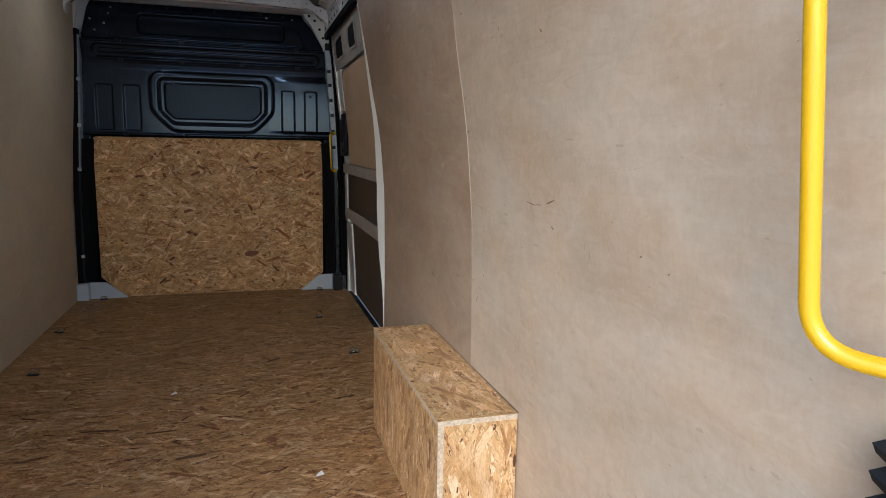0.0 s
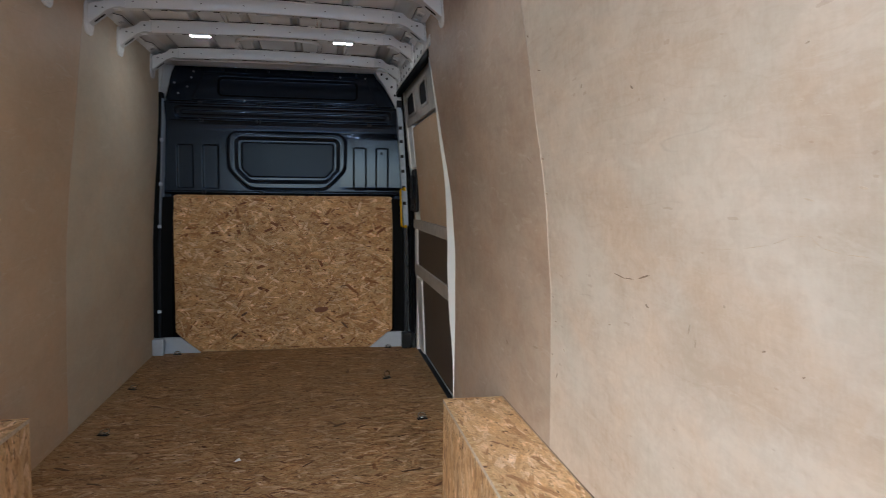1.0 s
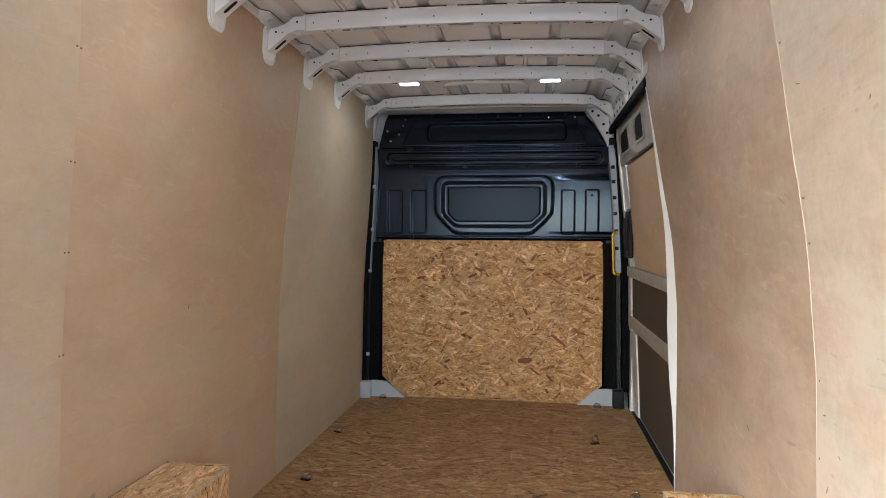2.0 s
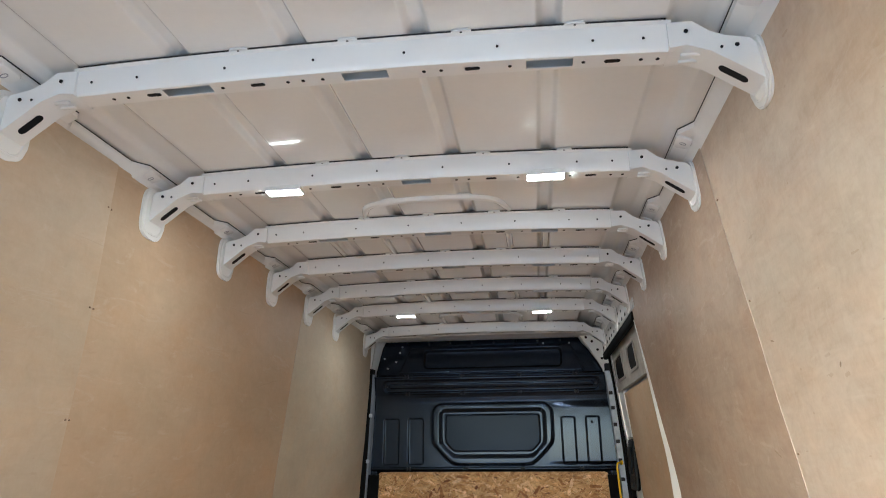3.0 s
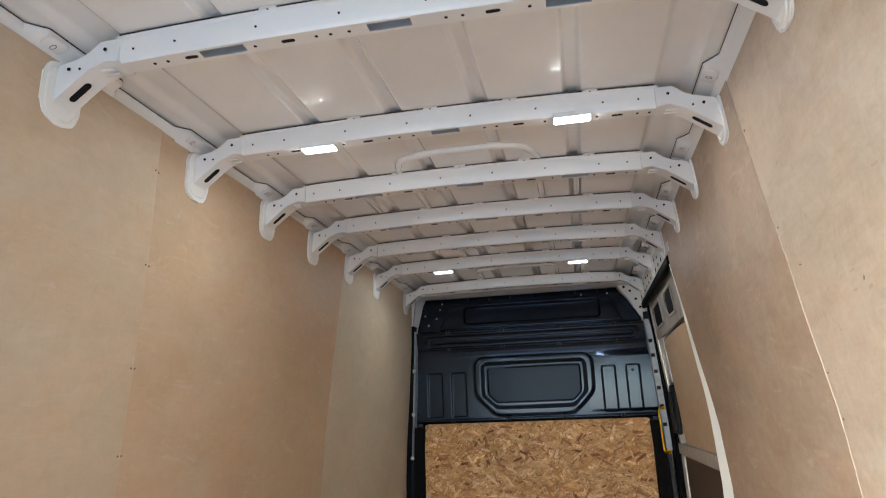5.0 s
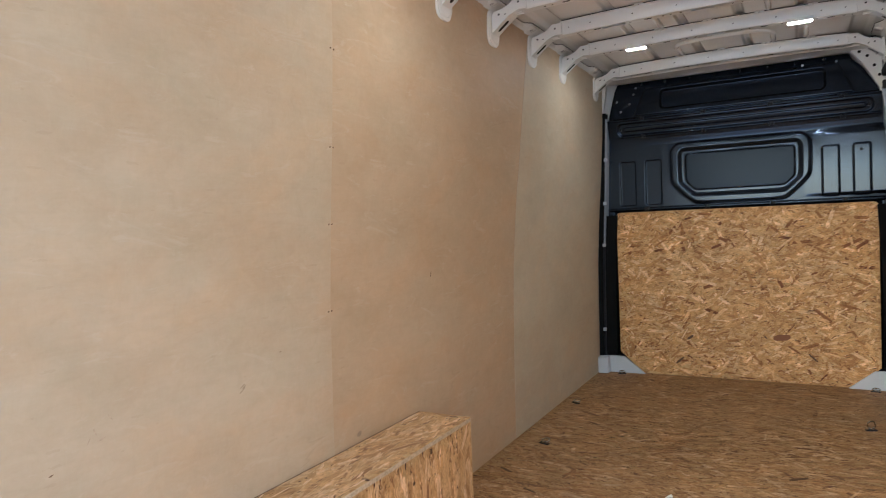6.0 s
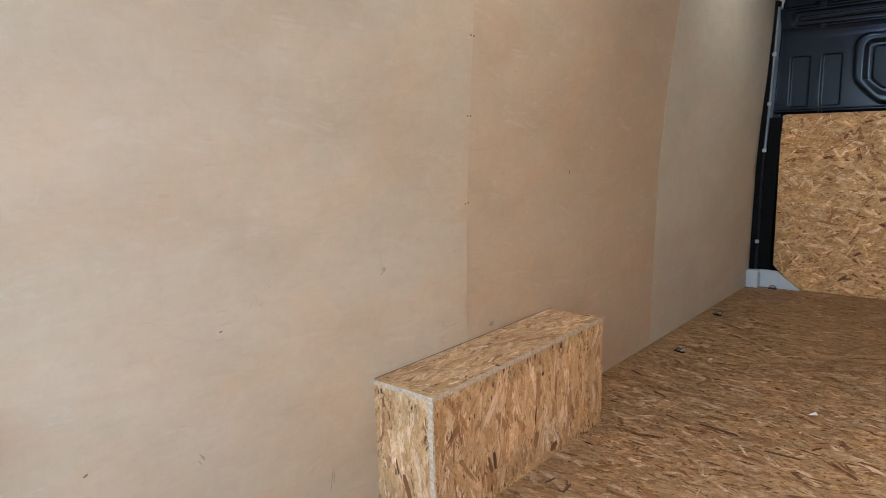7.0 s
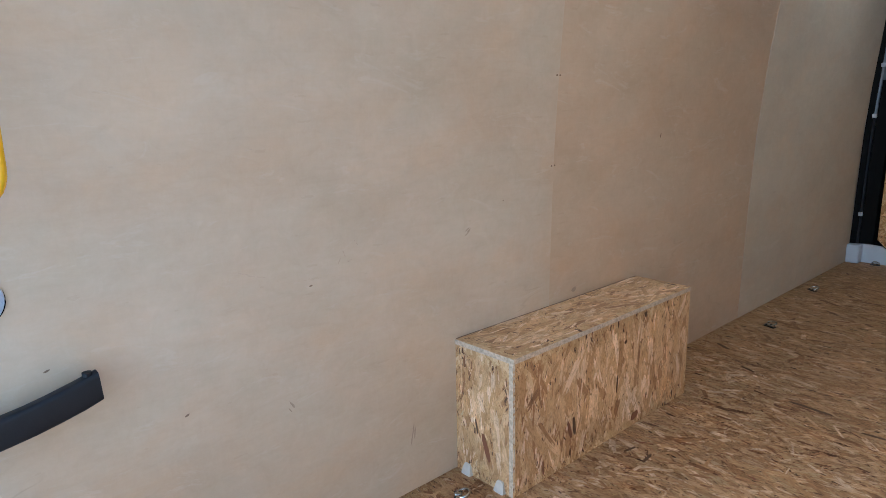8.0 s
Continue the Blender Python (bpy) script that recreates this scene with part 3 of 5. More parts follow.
# smaller scars, and a tan growth line broken into short strokes
for y, z, n, w, a, s in ((1.828, 1.511, 0.022, 0.003, 12, SCUFF_AND_SHADE), (1.542, 1.423, 0.012, 0.004, -60, SMUDGE), (0.814, 1.362, 0.008, 0.002, -20, SMUDGE), (0.907, 1.381, 0.010, 0.0016, 20, TRACE), (0.581, 1.260, 0.010, 0.003, -25, TRACE),
                         (1.024, 0.983, 0.006, 0.004, 70, SMUDGE), (1.133, 0.922, 0.022, 0.0026, -72, SMUDGE), (1.114, 0.900, 0.016, 0.0016, -80, SMUDGE), (1.287, 0.937, 0.008, 0.003, 10, SCUFF_AND_SHADE), (1.474, 0.863, 0.012, 0.003, -20, SMUDGE),
                         (1.833, 0.801, 0.012, 0.003, -15, SCUFF_AND_SHADE), (1.762, 0.733, 0.010, 0.004, 40, SMUDGE), (1.761, 0.989, 0.020, 0.003, 80, TRACE), (1.362, 1.072, 0.012, 0.005, 70, TRACE), (1.476, 1.052, 0.012, 0.004, -20, TRACE),
                         (0.925, 0.931, 0.008, 0.003, -30, SCUFF_AND_SHADE), (0.842, 0.914, 0.006, 0.002, -40, SCUFF_AND_SHADE), (0.737, 1.176, 0.016, 0.004, 8, TRACE), (0.664, 1.129, 0.014, 0.006, 30, TRACE), (0.826, 1.161, 0.022, 0.003, 10, TRACE),
                         (0.835, 1.291, 0.022, 0.0014, -6, TRACE), (0.790, 1.268, 0.020, 0.0016, 4, TRACE), (1.818, 0.645, 0.022, 0.003, -65, SMUDGE)):
    mark(1, y, z, n, w, a, panel_rear_right, 0.0026 if z < 0.75 else 0.0017 if z < 0.95 else 0.0006, s)
for (ya, za), (yb, zb) in zip(*(lambda c: (c, c[1:]))(((1.059, 1.076), (0.975, 1.083), (0.904, 1.095), (0.862, 1.109), (0.828, 1.113), (0.806, 1.098), (0.770, 1.093), (0.727, 1.093)))):
    mark(1, (ya + yb) / 2, (za + zb) / 2, 0.9 * math.hypot(yb - ya, zb - za), 0.0014, math.degrees(math.atan2(za - zb, ya - yb)), panel_rear_right, 0.0004, TRACE)
for y, z, n, w, a, s in ((2.337, 0.627, 0.03, 0.006, 30, SCUFF_AND_SHADE), (2.009, 0.684, 0.060, 0.008, -8, SMUDGE), (1.985, 1.270, 0.050, 0.006, 24, SMUDGE), (1.955, 1.281, 0.022, 0.003, 30, SMUDGE)):
    mark(1, y, z, n, w, a, panel_front_right, 0.0020, s)
for y, z, n, w, a, s in ((1.139, 0.737, 0.018, 0.003, -55, TRACE), (1.104, 0.715, 0.020, 0.004, -70, TRACE), (1.118, 0.696, 0.022, 0.005, 12, TRACE), (1.090, 0.700, 0.018, 0.003, 60, TRACE), (1.657, 0.777, 0.008, 0.002, 5, SCUFF_AND_SHADE),
                         (0.883, 0.972, 0.022, 0.0016, 10, TRACE), (1.411, 0.565, 0.012, 0.002, 8, TRACE), (0.881, 0.703, 0.050, 0.0022, -16, TRACE), (0.853, 0.714, 0.030, 0.003, -20, TRACE)):
    mark(-1, y, z, n, w, a, panel_rear_left, 0.006, s)
for y, z, n, w, a, s in ((1.011, 0.656, 0.010, 0.004, 10, SCUFF_AND_SHADE), (0.705, 0.442, 0.012, 0.005, 20, SCUFF_AND_SHADE), (0.473, 0.611, 0.013, 0.004, 15, SCUFF_AND_SHADE), (0.942, 0.379, 0.030, 0.016, -60, SMUDGE), (1.301, 0.170, 0.055, 0.022, 80, SMUDGE), (1.513, 0.707, 0.030, 0.018, 30, SMUDGE)):
    if s == SCUFF_AND_SHADE:
        mark(-1, y, z, n, w, a, panel_rear_left, 0.006, s)
        continue
    for k in range(5):
        dy, dz = 0.3 * w * math.sin(2.4 * k), 0.25 * n * math.cos(1.7 * k)
        mark(-1, y + dy, z + dz, n * (0.35 + 0.08 * k), w * 0.16, a + 14 * math.sin(3.1 * k), panel_rear_left, 0.006, s)
for y, z, n, w, a, s in ((2.517, 0.921, 0.022, 0.005, 75, SCUFF_AND_SHADE), (2.023, 0.431, 0.030, 0.018, 10, SMUDGE)):
    mark(-1, y, z, n, w, a, panel_mid_left, 0.002, s)

# ---- bulkhead ----
def box_field(x, z, x0, x1, z0, z1, r):
    qx, qz = np.abs(x - (x0 + x1) / 2) - (x1 - x0) / 2 + r, np.abs(z - (z0 + z1) / 2) - (z1 - z0) / 2 + r
    return np.hypot(np.maximum(qx, 0), np.maximum(qz, 0)) + np.minimum(np.maximum(qx, qz), 0) - r


def step(d, soft):
    t = np.clip(0.5 - d / (2 * soft), 0, 1)
    return t * t * (3 - 2 * t)


def chamfered(x, z, x0, x1, z0, z1, r, cut):
    """Distance to a rounded rectangle whose two lower corners are cut off over the length cut."""
    corner = (np.abs(x - (x0 + x1) / 2) - (x1 - x0) / 2 + cut - (z - z0)) / 1.41
    body = box_field(x, z, x0, x1, z0, z1, r)
    return 0.5 * (body + corner + np.sqrt((body - corner) ** 2 + (0.30 * r) ** 2))


PANE = (-0.312, 0.346, 1.284, 1.530, 0.022, 0.058)


def bulkhead_relief(x, z):
    """How far the pressed steel stands towards the load space."""
    d = np.zeros_like(x)
    d -= 0.05 * np.clip(z - 1.20, 0, 0.42) ** 2
    d += 0.07 * np.clip(x - 0.40, 0, 0.5) * step(1.205 - z, 0.01) * step(z - 1.60, 0.03)
    # lower field behind the board, and the ledge over it
    d -= 0.018 * step(z - 1.150, 0.012) * step(np.abs(x) - 0.80, 0.012)
    d += 0.012 * step(np.abs(z - 1.168) - 0.008, 0.005)
    # blanked window: a broad rounded ring, then a slope down to the pane
    d += 0.017 * step(chamfered(x, z, -0.410, 0.436, 1.192, 1.608, 0.075, 0.145), 0.013)
    d -= 0.019 * step(chamfered(x, z, -0.350, 0.382, 1.248, 1.562, 0.040, 0.090), 0.016)
    d += (0.006 + 0.02 * (z - 1.28)) * step(chamfered(x, z, *PANE), 0.005)
    # upright panels on both sides of it
    for x0, x1 in ((-0.759, -0.652), (-0.583, -0.476), (0.497, 0.587), (0.663, 0.751)):
        d += (-0.011 if x0 < 0 else 0.010) * step(box_field(x, z, x0, x1, 1.196, 1.508, 0.014), 0.005)
    # the brow, its long groove and the bright lip over it
    d += 0.010 * step(1.640 - z, 0.030) + 0.34 * np.clip(z - 1.655, 0, 0.125)
    d -= 0.013 * step(box_field(x, z, -0.762, 0.770, 1.696, 1.774, 0.038), 0.008)
    d += 0.009 * step(box_field(x, z, -0.722, 0.732, 1.722, 1.748, 0.013), 0.006)
    d += 0.013 * step(np.abs(z - 1.797) - 0.006, 0.004)
    d += 0.007 * step(np.abs(z - 1.683) - 0.005, 0.004)
    # upper field, leaning back, with a raised trapezium and a deep pocket
    d -= 0.040 * step(1.812 - z, 0.010) + 0.20 * np.clip(z - 1.812, 0, 1)
    trap = np.maximum(np.maximum(1.826 - z, z - 2.018), np.abs(x - 0.010) - 0.665 + (z - 1.82) * 0.42)
    d += 0.010 * step(trap, 0.008)
    d -= 0.030 * step(box_field(x, z, -0.470, 0.522, 1.862, 1.992, 0.030), 0.010)
    return d


def bulkhead_edge(z, side):
    if side < 0:
        return np.interp(z, (0, 0.8, 1.32, 1.84, 2.02, 2.09), (-0.885, -0.872, -0.845, -0.825, -0.79, -0.76))
    return np.interp(z, (0, 0.8, 1.32, 1.78, 1.84, 1.98, 2.03, 2.09), (0.885, 0.872, 0.845, 0.815, 0.80, 0.715, 0.67, 0.64))


def build_bulkhead():
    zs = np.concatenate([np.linspace(0.0, 1.12, 30), np.linspace(1.123, 2.068, 340)])
    nx, nz = 500, len(zs)
    s, zz = np.meshgrid(np.linspace(0, 1, nx), zs, indexing="ij")
    xx = bulkhead_edge(zz, -1) * (1 - s) + bulkhead_edge(zz, 1) * s
    yy = 5.035 - bulkhead_relief(xx, zz)
    verts = np.stack([xx, yy, zz], -1).reshape(-1, 3)
    idx = np.arange(nx * nz).reshape(nx, nz)
    faces = np.stack([idx[:-1, :-1], idx[1:, :-1], idx[1:, 1:], idx[:-1, 1:]], -1).reshape(-1, 4)
    pane = chamfered(xx, zz, *PANE) < -0.004
    return (verts.tolist(), [], faces.tolist()), (pane[:-1, :-1] & pane[1:, 1:]).reshape(-1)


bulkhead = empty("bulkhead", (0, 5.035, 0), "black painted pressed steel bulkhead with a blanked window", "bulkhead")
shape, blank = build_bulkhead()
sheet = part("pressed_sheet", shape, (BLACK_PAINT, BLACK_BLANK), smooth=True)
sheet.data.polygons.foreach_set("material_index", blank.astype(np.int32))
sheet.data.set_sharp_from_angle(angle=radians(70))
thick = sheet.modifiers.new("thickness", "SOLIDIFY")
thick.thickness, thick.offset = 0.003, -1.0


def under(child, parent):
    """Hangs child under parent, where it stands."""
    child.parent = parent
    child.matrix_parent_inverse = Matrix.Translation(parent.location).inverted()
    return child


def part_at(name, bm, material, parent, label="", smooth=False):
    """A part that is modelled in the place's own measures."""
    return under(part(name, bm, material, None, label, smooth), parent)


under(sheet, bulkhead)


def on_sheet(x, z):
    """How far forward the pressed sheet stands at a place on it."""
    return 5.035 - float(bulkhead_relief(np.array(x), np.array(z)))


for z, xs in ((1.799, (-0.587, -0.185, 0.217, 0.606)), (1.680, (-0.587, -0.190, 0.219, 0.612)), (1.168, (-0.577, -0.176, 0.219, 0.616))):
    for x in xs:
        y = on_sheet(x, z) - 0.002
        bm = bmesh.new()
        for dx in (-0.010, 0.010):
            block((0.008, 0.016, 0.026), (x + dx, y, z), 0.003, bm)
        block((0.030, 0.010, 0.012), (x, y + 0.002, z), 0.003, bm)
        part_at("clip", bm, BLACK_PLASTIC, bulkhead)
for x, z in ((-0.655, 1.985), (-0.682, 1.918), (-0.742, 1.868), (-0.770, 1.943), (-0.640, 2.030), (0.40, 2.030), (0.585, 2.028)):
    part_at("bolt", rod(0.0075, 0.010, (x, on_sheet(x, z) - 0.002, z), "Y", n=8), STEEL, bulkhead, "bare steel bolt head")
for x, z in ((-0.742, 1.735), (0.748, 1.735), (0.703, 1.470), *[(float(x), 2.050) for x in np.linspace(-0.60, 0.52, 8)]):
    part_at("bolt", rod(0.0085, 0.010, (x, on_sheet(x, z) - 0.002, z), "Y", n=8), BLACK_PLASTIC, bulkhead)
# the black seal and the steel edge strips beside the bulkhead
for side in (-1, 1):
    for z0, z1, mat, words in ((0.93, 1.82, STRIP, "grey galvanised steel edge strip"), (0.105, 0.928, DARK_STRIP, "dark painted lower edge strip")):
        secs = []
        for z in np.linspace(z0, z1, 10):
            e = abs(float(bulkhead_edge(z, side)))
            wide = 0.012 if side < 0 else (0.040 if z0 > 0.5 else 0.026)
            secs.append([(side * (e + 0.003), 4.975, z), (side * (e + wide), 4.967, z), (side * (e + wide + 0.003), 5.03, z), (side * (e - 0.004), 5.03, z)])
        part_at("edge_strip", loft(secs), mat, bulkhead, words)
    secs = []
    for z in np.linspace(0.105, 1.86, 16):
        e = abs(float(bulkhead_edge(z, side)))
        e += 0.0 if side < 0 else 0.028
        secs.append([(side * (e + 0.0145), 4.962, z), (side * (e + 0.045), 4.955, z), (side * (e + 0.05), 5.04, z), (side * (e + 0.0145), 5.04, z)])
    part_at("seal", loft(secs), RUBBER, bulkhead, "black rubber seal")
    secs = []
    for z in np.linspace(0.12, 1.13, 8):
        e = abs(float(bulkhead_edge(z, side)))
        secs.append([(side * (e - 0.004), 4.97, z), (side * (e - 0.075), 4.985, z), (side * (e - 0.08), 5.04, z), (side * (e - 0.004), 5.04, z)])
    part_at("side_channel", loft(secs), RUBBER, bulkhead)
    for z in ((0.31, 0.92, 1.22, 1.53) if side < 0 else (0.34, 0.62, 1.10, 1.22, 1.34, 1.45, 1.56, 1.66)):
        e = abs(float(bulkhead_edge(z, side)))
        part_at("clip", block((0.024, 0.016, 0.024), (side * (e + (0.007 if side < 0 else 0.017)), 4.966, z), 0.004), GREY_WHITE if side < 0 else BLACK_PLASTIC, bulkhead, "pale plastic clip" if side < 0 else "black plastic clip")
part_at("cable_clip", block((0.05, 0.03, 0.05), (0.835, 4.955, 1.835), 0.006), BLACK_PLASTIC, bulkhead, "black plastic cable clip")
# front wall behind the bulkhead
tagged(part("wall_north", block((2.2, 0.04, 2.4), (0, 5.16, 1.1), 0.003), WHITE), "white steel cab wall behind the bulkhead", "wall", kind="structure")

panel_m = Matrix.Translation((0, FRONT, 0)) @ Matrix.Rotation(radians(90), 4, "X")
pts = [(-0.625, 0.002), (0.645, 0.002), (0.787, 0.132)] + rounded([(0.787, 0.5), (0.787, 1.148), (-0.787, 1.148), (-0.787, 0.5)], 0.03)[5:15] + [(-0.787, 0.150)]
guard = part("bulkhead_board", prism(pts, 0.018, panel_m, shift=(4.0, 2.0)), (OSB_WALL, OSB_EDGE))
tagged(guard, "oriented strand board guard panel screwed to the black bulkhead", "panel")

for side in (-1, 1):
    bracket = empty("foot_bracket", (side * 0.78, 4.96, 0), "pale grey moulded plastic corner bracket at the bulkhead's foot", "bracket", "bulkhead foot brackets")
    poly = [(0.615, 0.0), (0.935, 0.0), (0.935, 0.118), (0.80, 0.116), (0.752, 0.112)]
    poly = [(side * a, b) for a, b in poly]
    m = Matrix.Translation((0, 4.972, 0.001)) @ Matrix.Rotation(radians(90), 4, "X")
    bm = prism(poly, 0.022, m, mats=(0, 0))
    part_at("body", bm, GREY_WHITE, bracket)
    part_at("pillar_cap", block((0.075, 0.07, 0.118), (side * 0.892, 4.938, 0.06), 0.008), GREY_WHITE if side < 0 else BLACK_PLASTIC, bracket)

# ---- ceiling ----
RIBS = (-0.413, -0.138, 0.137, 0.417)


def roof_z(x):
    """Underside of the roof skin across the van: a slight crown, pressed channels, a wide swage near each side."""
    u = x - CX
    z = 2.145 - 0.012 * (u / 0.7) ** 2
    for r in RIBS:
        z += 0.017 * float(step(np.array(abs(u - r) - 0.021), 0.009))
    z += 0.016 * float(step(np.array(abs(abs(u) - 0.710) - 0.046), 0.014))
    return z


def build_ceiling():
    xs = np.unique(np.round(np.concatenate([np.linspace(-0.86, 0.86, 61), *[np.linspace(CX + r - 0.034, CX + r + 0.034, 31) for r in RIBS], *[np.linspace(CX + s * 0.715 - 0.06, CX + s * 0.715 + 0.06, 21) for s in (-1, 1)]]), 4))
    ys = np.unique(np.round(np.concatenate([np.linspace(0.10, 5.06, 125)]), 4))
    verts, faces = [], []
    prof = [roof_z(float(x)) for x in xs]
    for y in ys:
        for x, z in zip(xs, prof):
            verts.append((float(x), float(y), z))
    n = len(xs)
    for j in range(len(ys) - 1):
        for i in range(n - 1):
            a = j * n + i
            faces.append((a, a + n, a + n + 1, a + 1))
    # a raised bead, bent over the bay behind each pair of lamps
    beads = []
    for y in (2.42, 4.42):
        beads.append(bend([(-0.285, y + 0.15, 2.141), (-0.25, y + 0.03, 2.140), (-0.10, y, 2.142), (0.10, y, 2.142), (0.22, y + 0.03, 2.141), (0.265, y + 0.16, 2.141)], 0.05, 5))
    for x, y0, y1 in ((-0.27, 2.66, 3.06), (0.25, 2.66, 3.06), (0.40, 2.66, 3.06), (-0.50, 2.66, 3.06), (-0.27, 3.66, 4.05), (0.25, 3.66, 4.05), (-0.27, 4.52, 4.76), (0.25, 4.52, 4.76), (0.42, 4.52, 4.76)):
        beads.append([(x, y0, 2.145), (x, y0 + 0.03, 2.141), (x, y1 - 0.03, 2.141), (x, y1, 2.145)])
    for bead in beads:
        bm = tube(bead, 0.0058, 8)
        bm.verts.index_update()
        k = len(verts)
        verts += [tuple(v.co) for v in bm.verts]
        faces += [tuple(v.index + k for v in f.verts) for f in bm.faces]
        bm.free()
    return verts, [], faces


ceiling = tagged(part("ceiling", build_ceiling(), PRIMER, smooth=True), "grey-white primed steel roof skin with long pressed channels", "ceiling", kind="structure")
skin = ceiling.modifiers.new("thickness", "SOLIDIFY")
skin.thickness, skin.offset = 0.02, -1.0
tagged(part("roof_top", block((2.0, 5.2, 0.03), (0, 2.6, 2.215), 0.004), WHITE), "white outer roof of the van", "roof", kind="structure")


def rail(side):
    """The long flanged rail between the roof skin and the wall, its inner edge cut out in every bay."""
    inner = []
    ys = [5.03, *BOW_Y, 0.12]
    off = 0.014 if side < 0 else 0.0
    for a, b in zip(ys, ys[1:]):
        w = a - b
        f0, f1 = (0.27, 0.57) if side > 0 and b < 1.0 and a > 1.2 else (0.20, 0.75)
        for f, x in ((0.0, 0.776), (f0, 0.776), (f0 + 0.035, 0.795), (f0 + 0.07, 0.811), (f1 - 0.04, 0.811), (f1 - 0.02, 0.800), (f1, 0.776)):
            inner.append((x + off, a - f * w))
    inner.append((0.776 + off, ys[-1]))
    verts, faces = [], []
    for x, y in inner:
        verts += [(CX + side * x, y, 2.128), (CX + side * x, y, 2.112), (CX + side * max(0.816, x + 0.004), y, 2.098), (CX + side * 0.836, y, 2.056), (CX + side * 0.850, y, 2.048), (CX + side * 0.862, y, 2.128)]
    for i in range(len(inner) - 1):
        for k in range(6):
            a, b = i * 6 + k, i * 6 + (k + 1) % 6
            faces.append((a, b, b + 6, a + 6))
    return verts, [], faces


for side, nm in ((-1, "cant_rail_west"), (1, "cant_rail_east")):
    r = tagged(part(nm, rail(side), PRIMER, smooth=True), "primed steel cant rail with cut-outs along its edge", "rail", kind="structure")
    # dark strip painted where the rail's edge has a shadow gap
    lip = rail(side)[0][0::6]
    band = []
    for x, y, z in lip:
        band.append([(x - side * 0.0010, y, 2.1255), (x - side * 0.0010, y, 2.129), (x + side * 0.004, y, 2.129), (x + side * 0.004, y, 2.1255)])
    part("mastic", loft(band), MASTIC_SHADE, r, "dark strip painted as the shade gap along the rail's edge")
    ys = [*BOW_Y, 0.25]
    for a, b in zip(ys, ys[1:]):
        for f in ((0.21, 0.79) if side > 0 and b < 1.0 and a > 1.2 else (0.14, 0.86)):
            y = a + (b - a) * f
            outline = rounded([(-0.020, -0.036), (0.027, -0.030), (0.027, 0.030), (-0.020, 0.036)], 0.020, 5)
            lay_on = Matrix.Translation((CX + side * (0.804 if side < 0 else 0.792), y, 2.105)) @ Matrix.Rotation(side * radians(20), 4, "Y") @ Matrix.Diagonal((side, 1, 1, 1))
            secs = [[lay_on @ Vector((u * k, v * k, w)) for u, v in outline] for k, w in ((1.0, 0.006), (0.985, 0.001), (0.93, -0.003), (0.86, -0.0042))]
            part("rail_tab", loft(secs), PRIMER, r, smooth=True)
            ring = [lay_on @ Vector((0.004 + 0.0085 * math.cos(q), 0.0055 * math.sin(q), -0.0044)) for q in np.linspace(0, 2 * math.pi, 18, endpoint=False)]
            part("hole_rim", tube(ring, 0.0011, 6, closed=True), STEEL, r, smooth=True)


